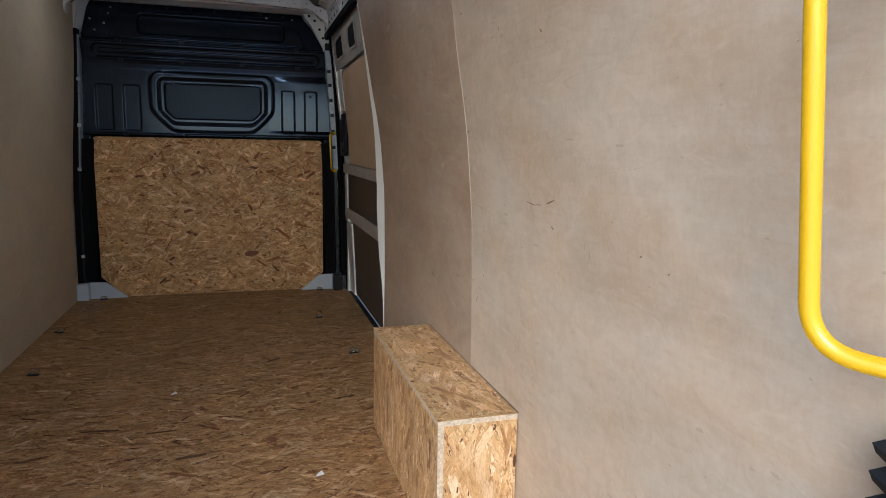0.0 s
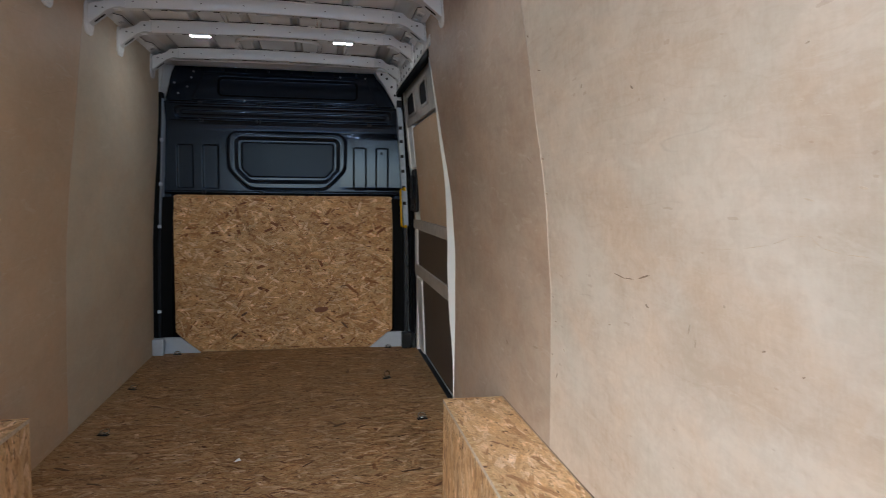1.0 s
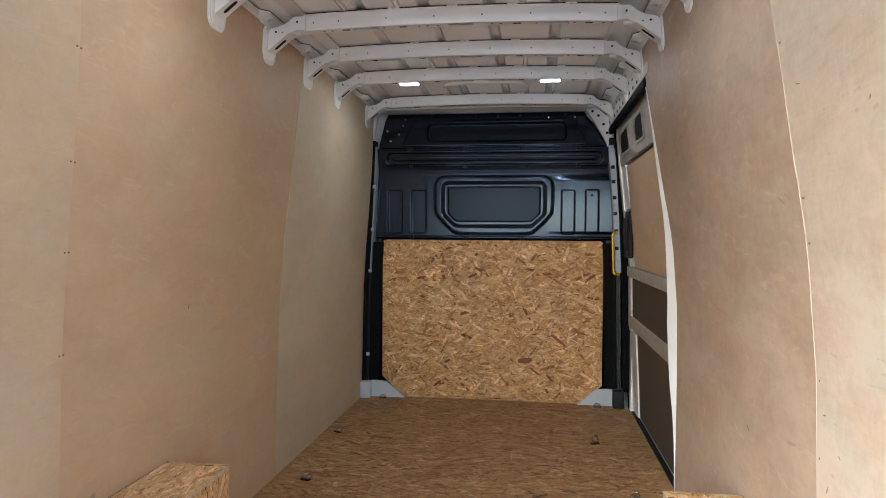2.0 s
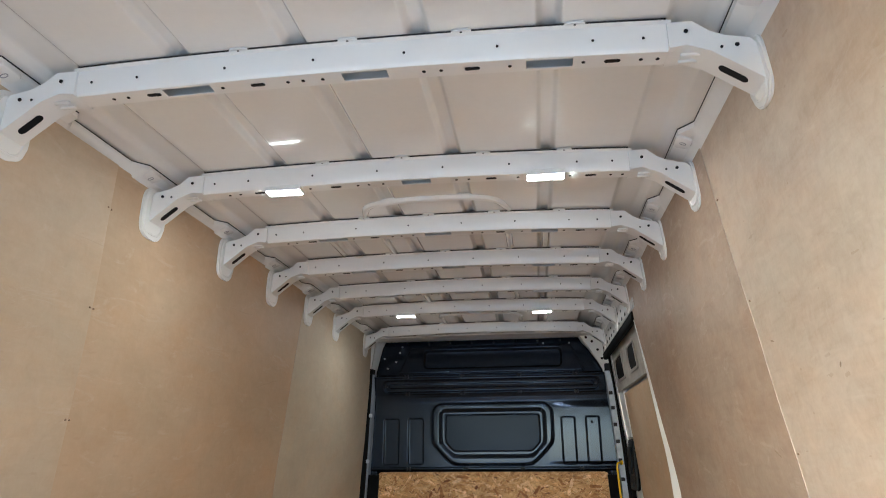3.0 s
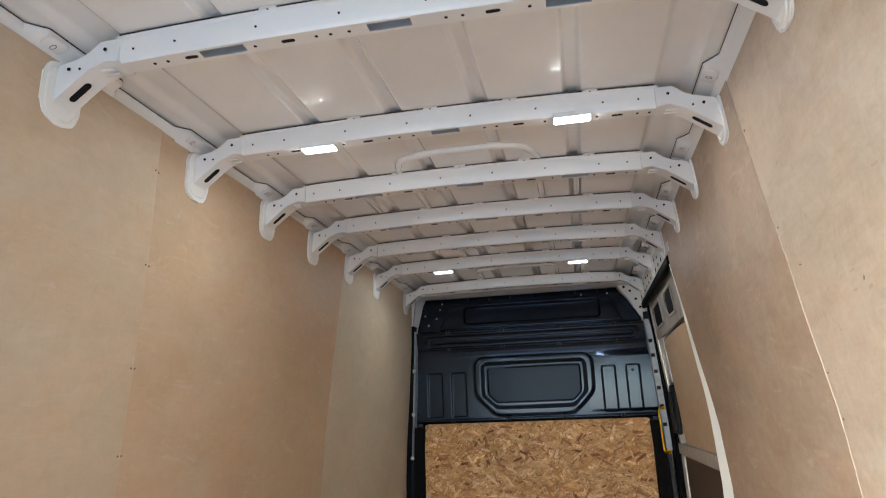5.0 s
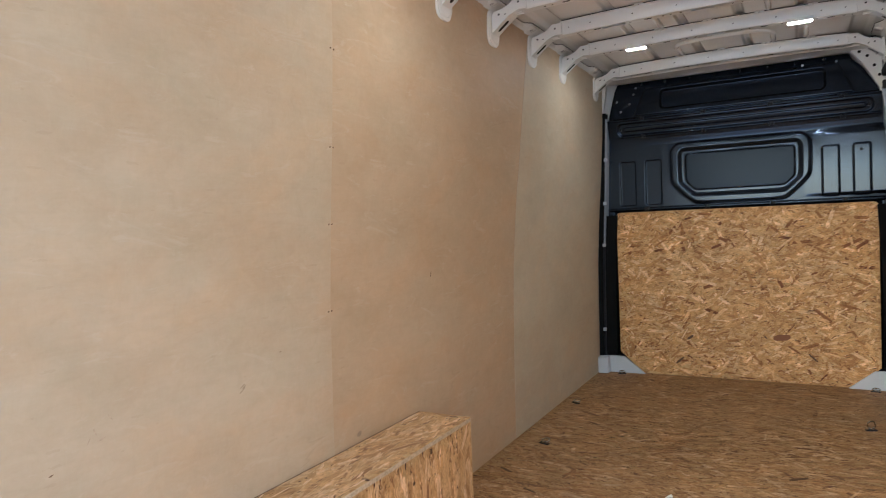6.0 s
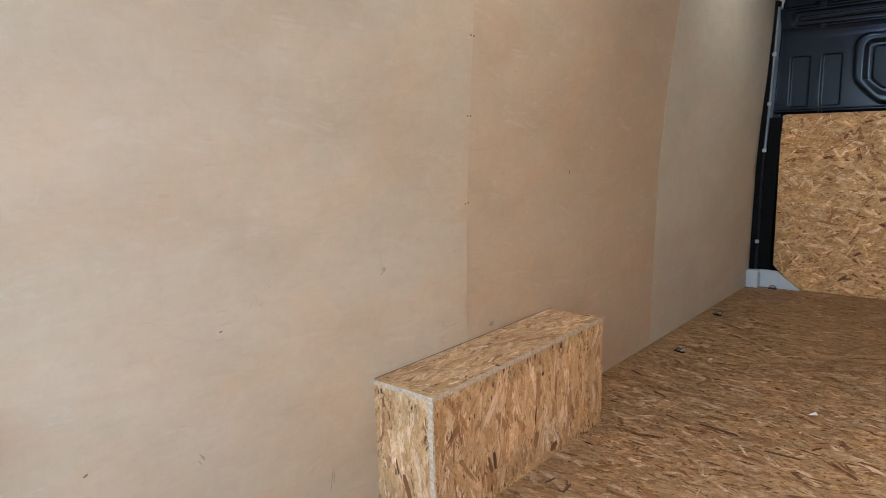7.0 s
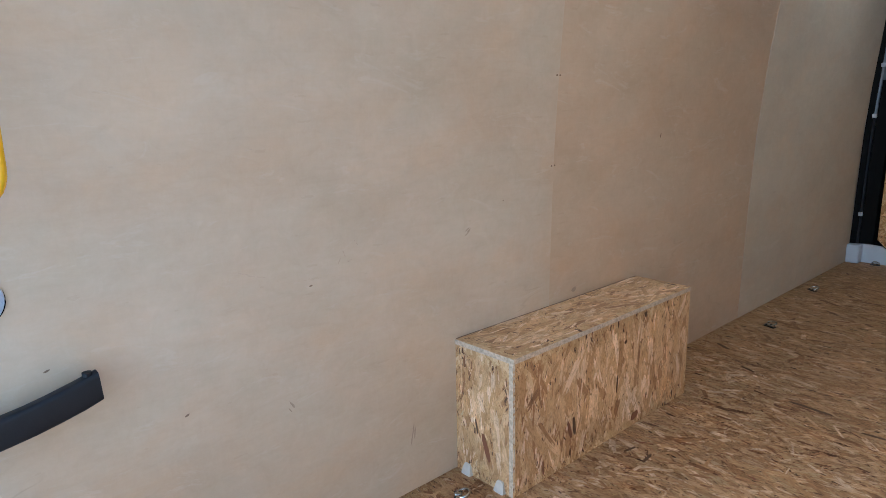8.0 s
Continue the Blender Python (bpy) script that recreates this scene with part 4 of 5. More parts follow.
def bow(slots):
    """A roof bow: hollow beam with slots through its lower face, two gussets with oval holes and tongues on the walls."""
    thing = empty("roof_bow", (CX, 0, BOW_LOW), "white painted pressed steel roof bow with slots and bolt holes", "roof bow", "roof bows")
    half, y0, y1, h = 0.665, -0.021, 0.034, BOW_TOP - BOW_LOW
    sag = lambda x: 0.014 * (1 - (x / 0.665) ** 2)
    bm = bmesh.new()
    cuts = [-half]
    for c, w in slots:
        cuts += [c - w / 2, c + w / 2]
    cuts.append(half)
    xs = []
    for a, b in zip(cuts, cuts[1:]):
        k = max(1, round((b - a) / 0.09))
        xs += [a + (b - a) * i / k for i in range(k)]
    xs.append(half)
    is_slot = lambda x: any(abs(x - c) < w / 2 for c, w in slots)
    prof = ((y0 - 0.011, h + 0.001), (y0 - 0.0035, h - 0.004), (y0 - 0.002, 0.010), (y0 + 0.004, 0.0), (y0 + 0.012, 0.0), (y1 - 0.012, 0.0), (y1 - 0.004, 0.0), (y1 + 0.003, 0.010), (y1 + 0.008, h + 0.004), (y1 + 0.034, h + 0.006))
    rows = [[bm.verts.new((x, y, z + sag(x))) for y, z in prof] for x in xs]
    for i in range(len(xs) - 1):
        mid = (xs[i] + xs[i + 1]) / 2
        for k in range(len(prof) - 1):
            if k == 4 and is_slot(mid):
                continue
            bm.faces.new((rows[i][k], rows[i][k + 1], rows[i + 1][k + 1], rows[i + 1][k]))
    # rims of the slots
    for c, w in slots:
        run = [i for i, x in enumerate(xs) if c - w / 2 - 1e-6 <= x <= c + w / 2 + 1e-6]
        lift = {(i, k): bm.verts.new(rows[i][k].co + Vector((0, 0, 0.003))) for i in run for k in (4, 5)}
        for a, b in zip(run, run[1:]):
            for k in (4, 5):
                bm.faces.new((rows[a][k], rows[b][k], lift[b, k], lift[a, k]))
        for i in (run[0], run[-1]):
            bm.faces.new((rows[i][4], rows[i][5], lift[i, 5], lift[i, 4]))
    beam = part("beam", bm, WHITE, thing, smooth=True)
    # lid over the beam, coloured dark for the shade seen through the slots
    bm = bmesh.new()
    for i in range(len(xs) - 1):
        bm.faces.new([bm.verts.new((x, y, h + 0.001 + sag(x))) for x, y in ((xs[i], y0 - 0.004), (xs[i + 1], y0 - 0.004), (xs[i + 1], y1 + 0.004), (xs[i], y1 + 0.004))])
    part("beam_lid", bm, HOLLOW_SHADE, thing)
    # small bolt holes and oval drain holes, their shade painted as dark discs
    def hole(x, oval=1.0, r=0.004, y=0.007):
        e = r * (oval - 1)
        ring = [(x + r * math.cos(q) + (e if math.cos(q) > 0 else -e), y + r * math.sin(q)) for q in np.linspace(0.01, 2 * math.pi + 0.01, 16, endpoint=False)]
        part("hole", prism(ring, 0.0016, Matrix.Translation((0, 0, sag(x) + 0.0004)), mats=(0, 0)), DARK_HOLE, beam)
    for x in (-0.234, 0.250, -0.482, 0.546):
        if not is_slot(x):
            hole(x, 2.9, 0.0058)
    for x in (-0.58, -0.545, -0.317, -0.164, -0.129, -0.084, 0.144, 0.182, 0.331, 0.486, 0.604, 0.638):
        if not any(abs(x - c) < w / 2 + 0.008 for c, w in slots):
            hole(x, 1.0, 0.0042)
    for x in (-0.62, -0.51, -0.302, -0.098, 0.105, 0.306, 0.505, 0.607):
        b = rod(0.003, 0.0016, (x, y0 - 0.0035, 0.030 + sag(x)), "Y", n=10)
        part("hole", b, DARK_HOLE, beam)
    # dark mastic between flange and roof skin, with the gap's shade painted in
    gap = np.linspace(-0.655, 0.655, 33)
    part("mastic", loft([[(x, y0 - 0.0112, h + 0.0020 + sag(x)), (x, y0 - 0.0114, h + 0.0052 + sag(x)), (x, y0 - 0.004, h + 0.0060 + sag(x)), (x, y0 - 0.004, h + 0.0015 + sag(x))] for x in gap]), MASTIC_SHADE, beam, "dark mastic bead, the gap's shade painted in")
    # locating tabs against the roof skin
    for x in (-0.27, -0.02, 0.23, 0.47):
        tab = prism(rounded([(x - 0.026, y0 - 0.003), (x - 0.019, y0 - 0.017), (x + 0.019, y0 - 0.017), (x + 0.026, y0 - 0.003)], 0.005, 3), 0.005, Matrix.Translation((0, 0, h + 0.0055 + sag(x))), mats=(0, 0))
        part("tab", tab, WHITE, beam)
        part("hole", rod(0.0028, 0.0012, (x, y0 - 0.011, h + 0.0003 + sag(x)), n=10), DARK_HOLE, beam)
    for side in (-1, 1):
        z = lambda v: v - BOW_LOW
        wall = lambda zz: wall_x(zz, side) - side * CX - 0.002
        front = [(0.655, z(BOW_TOP) - 0.006), (0.655, 0.0), (0.690, 0.004), (0.735, -0.014), (wall(1.975) - 0.007, z(1.976)), (wall(1.973), z(1.972)), (wall(2.05), z(2.05)), (0.812, z(2.070)), (0.765, z(2.080)), (0.735, z(2.094)), (0.705, z(BOW_TOP) - 0.006)]
        secs = [[(side * x, yy, zz) for x, zz in front] for yy in (y0 - 0.010, y0 - 0.004, y1 + 0.002, y1 + 0.006)]
        g = part("gusset", loft(secs), WHITE, thing, smooth=True)
        # oval hole in the sloping underside, its shade painted as a dark face
        a, b = Vector((0.735, 0.0, -0.014)), Vector((wall(1.975) - 0.007, 0.0, z(1.976)))
        mid, along = (a + b) / 2, (b - a).normalized()
        nrm = Vector((-along.z, 0, along.x))
        if nrm.z > 0:
            nrm = -nrm
        bm = bmesh.new()
        ring = []
        for k in range(18):
            t = 2 * math.pi * k / 18
            e = 0.022 if math.cos(t) > 0 else -0.022
            p = mid + along * (e + 0.0105 * math.cos(t)) + Vector((0, 0.0105 * math.sin(t) + 0.004, 0)) + nrm * 0.001
            ring.append(bm.verts.new((side * p.x, p.y, p.z)))
        bm.faces.new(ring)
        part("oval_hole", bm, DARK_HOLE, g)
        for x, zz, r in ((0.69, 0.035, 0.0045), (0.785, -0.005, 0.0045), (0.755, -0.008, 0.003)):
            part("hole", rod(r, 0.002, (side * x, y0 - 0.0125, zz), "Y", n=10), DARK_HOLE, g)
        # swages at the bend
        for yy in (-0.006, 0.016):
            part("swage", block((0.040, 0.011, 0.007), (side * 0.70, yy, -0.0045), 0.0034, segments=3), WHITE, g, smooth=True)
        # tongue that lies on the wall
        drop, back = (0.011, 0.010) if side < 0 else (-0.004, -0.016)
        outline = rounded([(-0.062 - back, 2.085), (-0.060 - back, 1.934 - drop), (0.058, 1.934 - drop), (0.060, 2.085)], 0.052, 6)
        bm = bmesh.new()
        f0 = [bm.verts.new((side * (wall_x(zz, side) - side * CX - 0.009), yy, zz - BOW_LOW)) for yy, zz in outline]
        f1 = [bm.verts.new((side * (wall_x(zz, side) - side * CX - 0.001), yy, zz - BOW_LOW)) for yy, zz in outline]
        bm.faces.new(f0)
        bm.faces.new(f1[::-1])
        for i in range(len(outline)):
            j = (i + 1) % len(outline)
            bm.faces.new((f0[i], f0[j], f1[j], f1[i]))
        bmesh.ops.bevel(bm, geom=[e for e in bm.edges if e.verts[0] in f0 and e.verts[1] in f0], offset=0.004, segments=2, affect="EDGES")
        tongue = part("wall_tongue", bm, WHITE, thing, smooth=True)
        rim = rounded([(-0.046 - back, 2.070), (-0.044 - back, 1.950 - drop), (0.042, 1.950 - drop), (0.044, 2.070)], 0.040, 6)
        rim = [(side * (wall_x(zz, side) - side * CX - 0.0088), yy, zz - BOW_LOW) for yy, zz in rim]
        part("tongue_bead", tube(rim, 0.0030, 6, closed=True), WHITE, tongue, smooth=True)
    return thing


three = ((-0.399, 0.114), (0.013, 0.102), (0.415, 0.098))
lamps = ((0.02, 0.09),)
plain_bow = bow(three)
lamp_bow = bow(lamps)
for i, y in enumerate(BOW_Y):
    src = lamp_bow if i in (1, 5) else plain_bow
    if y in (4.09, 4.80):
        src.location, src.rotation_euler = (CX, y, BOW_LOW), (0, 0, radians(0.7))
    else:
        copy_thing(src, pose(CX, y, BOW_LOW, 0, 0, 0.7))


def ceiling_light(x, y):
    lamp = empty("ceiling_light", (x, y, BOW_LOW + 0.014), "flat white LED lamp lit on the underside of a roof bow", "lamp", "ceiling lights")
    part("housing", block((0.116, 0.044, 0.018), (0, 0, -0.006), 0.003), WHITE, lamp)
    part("diffuser", block((0.106, 0.036, 0.008), (0, 0, -0.0136), 0.002), LED, lamp, "glowing white diffuser")


for y in (2.107, 4.09):
    for x in (-0.422, 0.388):
        ceiling_light(x, y - 0.004)

# header behind the last bow and the corner above the sliding door
bm = loft([[(x, 4.90, 2.075 - 0.01 * (x / 0.8) ** 2), (x, 4.885, 2.10), (x, 5.03, 2.13), (x, 5.03, 2.062)] for x in np.linspace(-0.82, 0.82, 13)])
tagged(part("front_header", bm, PRIMER, smooth=True), "primed steel roof header above the bulkhead", "header", kind="structure")
bm = loft([[(0.812, 3.45, z), (0.812, 5.03, z), (0.90, 5.03, z), (0.90, 3.45, z)] for z in (1.936, 2.0, 2.06)])
door_header = tagged(part("door_header", bm, PRIMER), "primed steel header above the sliding door, pierced with holes", "header", kind="structure")
for i, y in enumerate(np.linspace(3.62, 4.92, 11)):
    for z, r in ((1.962, 0.010), (2.012 + 0.012 * (i % 2), 0.007)):
        bm = bmesh.new()
        bmesh.ops.create_cone(bm, cap_ends=True, segments=12, radius1=r, radius2=r, depth=0.003, matrix=Matrix.Translation((0.8115, float(y) + 0.03 * (z > 2), z)) @ Matrix.Rotation(radians(90), 4, "Y") @ Matrix.Diagonal((1, 1.7, 1, 1)))
        part("hole", bm, DARK_HOLE, door_header)
bm = prism([(0.655, 2.062), (0.712, 1.985), (0.795, 1.835), (0.812, 1.79), (0.90, 1.79), (0.90, 2.10), (0.655, 2.10)], 0.03, Matrix.Translation((0, 4.985, 0)) @ Matrix.Rotation(radians(90), 4, "X"), mats=(0, 0))
corner = tagged(part("corner_gusset", bm, WHITE), "white body corner plate above the sliding door", "gusset", kind="structure")
for x, z in ((0.70, 2.05), (0.74, 2.02), (0.775, 1.96), (0.79, 2.03), (0.80, 1.90)):
    part("hole", rod(0.009, 0.004, (x, 4.9845, z), "Y", n=12), DARK_HOLE, corner)
bm = prism([(-0.825, 2.075), (-0.80, 2.10), (-0.90, 2.10), (-0.90, 1.84), (-0.858, 1.84)], 0.03, Matrix.Translation((0, 4.985, 0)) @ Matrix.Rotation(radians(90), 4, "X"), mats=(0, 0))
tagged(part("corner_gusset", bm, WHITE), "white body corner plate beside the bulkhead's top", "gusset", kind="structure")

# ---- rear portal ----
for side, nm in ((-1, "rear_pillar_west"), (1, "rear_pillar_east")):
    secs = []
    for z in np.linspace(-0.02, 2.15, 12):
        w = wall_x(z, side)
        secs.append([(side * (w - 0.035), 0.10, z), (side * (w - 0.02), 0.22, z), (side * (w + 0.004), 0.355, z), (side * (w + 0.06), 0.36, z), (side * (w + 0.08), 0.10, z)])
    tagged(part(nm, loft(secs), WHITE, smooth=True), "white painted rear door pillar", "pillar", kind="structure")
tagged(part("rear_header", block((1.9, 0.16, 0.14), (0, 0.18, 2.13), 0.02), WHITE), "white painted header over the rear opening", "header", kind="structure")
tagged(part("rear_sill", block((1.9, 0.10, 0.05), (0, 0.10, -0.02), 0.008), BLACK_PLASTIC), "black plastic sill strip at the rear opening", "sill", kind="structure")

# ---- sliding door ----
door = empty("sliding_door", (0.98, 4.2, 0), "closed white sliding door with plywood and dark hardboard infill", "door")
DX = lambda z: float(np.interp(z, (0, 0.3, 0.6, 1.0, 1.35, 1.65, 1.9, 2.1), (0.990, 0.978, 0.962, 0.955, 0.925, 0.893, 0.868, 0.852)))


def door_plate(name, y0, y1, z0, z1, material, inset=0.0, thick=0.012, label="", corners=0.03, skew=0.0):
    """A plate bent to the door, at inset inwards of its skin."""
    bm = bmesh.new()
    lay = bm.loops.layers.uv.verify()
    nv = 10
    ys0 = lambda z: y0 + skew * (1 - 0.7 * (z - z0) / (z1 - z0))
    grid = []
    for i in range(nv + 1):
        z = z0 + (z1 - z0) * i / nv
        e = min(1.0, min(i, nv - i) + 0.0)
        c = corners * 0.35 * (1 - e)
        grid.append([bm.verts.new((DX(z) - inset + d, y, z)) for y, d in ((ys0(z) + c, 0), (y1 - c, 0), (y1 - c, thick), (ys0(z) + c, thick))])
    for a, b in zip(grid, grid[1:]):
        for k in range(4):
            f = bm.faces.new((a[k], a[(k + 1) % 4], b[(k + 1) % 4], b[k]))
            for loop in f.loops:
                loop[lay].uv = (loop.vert.co.y, loop.vert.co.z + 3.0)
    bm.faces.new(grid[0])
    bm.faces.new(grid[-1][::-1])
    return part_at(name, bm, material, door, label, smooth=True)


door_plate("outer_skin", 3.36, 5.06, -0.02, 2.215, WHITE, -0.045, 0.01, corners=0)
door_plate("infill_board", 3.40, 4.62, 0.03, 0.575, DARK_BOARD, 0.0, 0.01, "dark brown hardboard infill")
door_plate("infill_board", 3.40, 4.80, 0.652, 0.915, DARK_BOARD, 0.0, 0.01, "dark brown hardboard infill")
door_plate("window_board", 3.40, 4.66, 0.985, 1.630, PLY_WARM, 0.004, 0.008, "tan plywood sheet over the window")
door_plate("cross_rail", 3.38, 4.90, 0.575, 0.652, DOOR_STEEL, 0.014, 0.03, "primed steel cross rail")
door_plate("cross_rail", 3.38, 4.92, 0.915, 0.98, DOOR_STEEL, 0.018, 0.04, "primed steel cross rail")
door_plate("top_rail", 3.38, 4.92, 1.65, 1.93, DOOR_STEEL, 0.014, 0.02, "primed steel top rail with two vent openings")
door_plate("front_stile", 4.625, 4.86, 0.02, 0.55, WHITE, 0.010, 0.03, "white steel front stile")
door_plate("front_stile", 4.805, 4.92, 0.55, 0.905, WHITE, 0.010, 0.03, "white steel front stile")
door_plate("front_stile", 4.665, 4.93, 1.36, 1.65, WHITE, 0.010, 0.03, "white steel front stile")
for y, w, zc in ((4.00, 0.135, 1.775), (4.55, 0.175, 1.778)):
    shape = lambda g: [(y - w - g, zc - 0.066 - g), (y + w * 0.8 + g, zc - 0.062 - g), (y + w * 1.05 + g, zc - 0.03), (y + w * 1.05 + g, zc + 0.03), (y + w * 0.8 + g, zc + 0.062 + g), (y - w * 0.9 - g, zc + 0.068 + g)]
    hexa = rounded(shape(0.0), 0.014, 2)
    bm = bmesh.new()
    rim = rounded(shape(0.014), 0.018, 2)
    a = [bm.verts.new((DX(z) - 0.024, yy, z)) for yy, z in rim]
    b = [bm.verts.new((DX(z) - 0.024, yy, z)) for yy, z in hexa]
    c = [bm.verts.new((DX(z) - 0.0165, yy, z)) for yy, z in hexa]
    d = [bm.verts.new((DX(z) - 0.016, yy, z)) for yy, z in rim]
    n = len(a)
    for i in range(n):
        j = (i + 1) % n
        bm.faces.new((a[i], a[j], b[j], b[i]))
        bm.faces.new((b[i], b[j], c[j], c[i]))
        bm.faces.new((d[i], d[j], a[j], a[i]))
    vent = part_at("vent_rim", bm, DOOR_STEEL, door, "pressed rim of a vent opening")
    bm = bmesh.new()
    bm.faces.new([bm.verts.new((DX(z) - 0.0168, yy, z)) for yy, z in hexa])
    part_at("vent_opening", bm, DARK_HOLE, vent, "dark face painted as the shade in a vent opening")
bm = block((0.03, 0.25, 0.31), (DX(1.2) - 0.010, 4.80, 1.195), 0.012)
block((0.014, 0.12, 0.17), (DX(1.2) - 0.030, 4.80, 1.22), 0.006, bm)
block((0.016, 0.08, 0.03), (DX(1.2) - 0.030, 4.77, 1.08), 0.004, bm)
part_at("latch_box", bm, BLACK_PLASTIC, door, "black plastic latch housing")
bm = loft([[(DX(z) - 0.028, 4.925, z), (DX(z) - 0.03, 4.952, z), (DX(z) + 0.02, 4.955, z), (DX(z) + 0.02, 4.925, z)] for z in np.linspace(0.0, 2.0, 12)])
part_at("front_seal", bm, RUBBER, door, "black rubber door seal")
bm = block((0.034, 1.47, 0.050), (0.826, 4.255, 1.912), 0.012)
part_at("top_seal", bm, RUBBER, door, "black rubber seal along the door's head")
tagged(part("door_sill", block((0.030, 1.50, 0.016), (0.985, 4.17, -0.005), 0.003), BLACK_PLASTIC), "black plastic step edge at the sliding door", "sill", kind="structure")

# white flange of the pillar that shows past the lining's edge
secs = []
for z in np.linspace(0.02, 2.06, 22):
    w = wall_x(z)
    ye = joint(EDGE_R, z)
    wide = float(np.interp(z, (0, 0.2, 0.36, 0.54, 0.8, 1.06, 1.32, 1.55, 1.75, 1.95, 2.1), (0.02, 0.04, 0.08, 0.20, 0.26, 0.21, 0.12, 0.08, 0.05, 0.03, 0.02)))
    k = wide / 0.25
    secs.append([(w + 0.012, ye + 0.002, z), (w - 0.024 * k, ye + 0.050 * k, z), (w - 0.030 * k, ye + 0.062 * k, z), (w - 0.026 * k, ye + 0.074 * k, z), (w + 0.040, ye + 0.09 * k, z), (w + 0.040, ye + 0.002, z)])
tagged(part("door_pillar_flange", loft(secs), WHITE, smooth=True), "white painted pillar flange beside the plywood", "pillar", kind="structure")

# ---- wheel arch boxes ----
def osb_box(side, x_in, y0, y1, h):
    thing = empty("wheel_arch_box", (side * 0.82, (y0 + y1) / 2, 0), "oriented strand board box over the wheel arch, sawn edges showing", "wheel arch box", "wheel arch boxes")
    t = 0.015
    xo = 0.928
    m = lambda ax, ay, az, o: Matrix((( ax[0], ay[0], az[0], o[0]), (ax[1], ay[1], az[1], o[1]), (ax[2], ay[2], az[2], o[2]), (0, 0, 0, 1)))
    L, w = y1 - y0, xo - x_in
    # top: u along the box, v across
    top = prism([(0, 0), (L, 0), (L, w - t * 0), (0, w)], t, m((0, 1, 0), (side, 0, 0), (0, 0, 1), (side * x_in, y0, h)), shift=(side * 3, 1.3), uv_turn=True)
    part_at("top_board", top, (OSB_BOX, OSB_EDGE), thing)
    sd = prism([(0, 0), (L, 0), (L, h - t - 0.001), (0, h - t - 0.001)], t, m((0, 1, 0), (0, 0, 1), (-side, 0, 0), (side * (x_in + 0.0015), y0, 0.001)), shift=(side * 7, 0.4), uv_turn=True)
    part_at("side_board", sd, (OSB_BOX, OSB_EDGE), thing)
    for y, d, k in ((y0 + 0.0015, -1, 0.2), (y1 - 0.0015, 1, 5.5)):
        e = prism([(t + 0.002, 0), (w, 0), (w, h - t - 0.001), (t + 0.002, h - t - 0.001)], t, m((side, 0, 0), (0, 0, 1), (0, d, 0), (side * x_in, y, 0.001)), shift=(k, side * 2), uv_turn=True)
        part_at("end_board", e, (OSB_BOX, OSB_EDGE), thing)
    # frayed pale sawn strips along the corner edges
    rng = random.Random(5 + side)
    bm = bmesh.new()
    def fray(a, b, n, wide):
        a, b = Vector(a), Vector(b)
        secs = []
        for i in range(n + 1):
            p = a.lerp(b, i / n)
            r = wide * (0.55 + 0.6 * rng.random())
            s = (b - a).normalized()
            u = s.orthogonal().normalized()
            v = s.cross(u)
            secs.append([p + u * r * math.cos(q) + v * r * math.sin(q) for q in (0.3, 1.6, 2.9, 4.2, 5.5)])
        loft(secs, bm)
    fray((side * (x_in + 0.004), y0 + 0.004, h - 0.008), (side * (x_in + 0.004), y1 - 0.004, h - 0.006), 120, 0.0042)
    fray((side * (x_in + 0.004), y0 + 0.004, 0.01), (side * (x_in + 0.004), y0 + 0.004, h - 0.012), 64, 0.0044)
    fray((side * (x_in + 0.012), y0 + 0.003, h - 0.008), (side * (xo - 0.004), y0 + 0.003, h - 0.006), 36, 0.0032)
    part_at("sawn_edge", bm, OSB_EDGE, thing, "pale frayed sawn edge")
    # thin dark tube painted in as the shadow gap along the wall
    xw = wall_x(h, side) - (0.0065 if side < 0 else 0.002)
    seam = tube([(side * (xw - 0.001), y0 + 0.004, h + 0.001), (side * (xw - 0.001), y1 - 0.004, h + 0.001)], 0.0013, 6)
    part_at("wall_gap", seam, SCUFF_AND_SHADE, thing, "dark strip painted as the shade between board and plywood")


osb_box(-1, 0.704, 1.463, 2.402, 0.404)
osb_box(1, 0.702, 1.463, 2.388, 0.408)


# ---- tie-downs ----
def tie_down(at, turn, lift=0.0, plate=STEEL):
    thing = empty("tie_down_ring", (0, 0, 0), "zinc-plated lashing ring folded on its floor plate", "lashing ring", "lashing rings")
    bm = block((0.028, 0.064, 0.006), (0, 0, 0.003), 0.0025)
    part("base_plate", bm, BLACK_PLASTIC, thing, "dark base plate")
    part("saddle", block((0.024, 0.018, 0.012), (0, 0.0, 0.011), 0.004), CHROME, thing)
    for y in (-0.022, 0.022):
        bm = rod(0.0075, 0.006, (0, y, 0.009), "Z", n=6)
        rod(0.0045, 0.007, (0, y, 0.0095), "Z", bm, n=8)
        part("bolt", bm, CHROME, thing)
    ring = [(0.017 + 0.021 * math.cos(a), 0.023 * math.sin(a), 0.012 + lift * (0.017 + 0.021 * math.cos(a))) for a in np.linspace(0, 2 * math.pi, 28, endpoint=False)]
    if lift > 1:
        ring = [(0.0, 0.022 * math.cos(a), 0.034 + 0.022 * math.sin(a)) for a in np.linspace(0, 2 * math.pi, 28, endpoint=False)]
    part("ring", tube(ring, 0.0042, 10, closed=True), CHROME, thing, smooth=True)
    thing.matrix_basis = pose(*at, 0, 0, turn) @ Matrix.Scale(0.84, 4)
    return thing


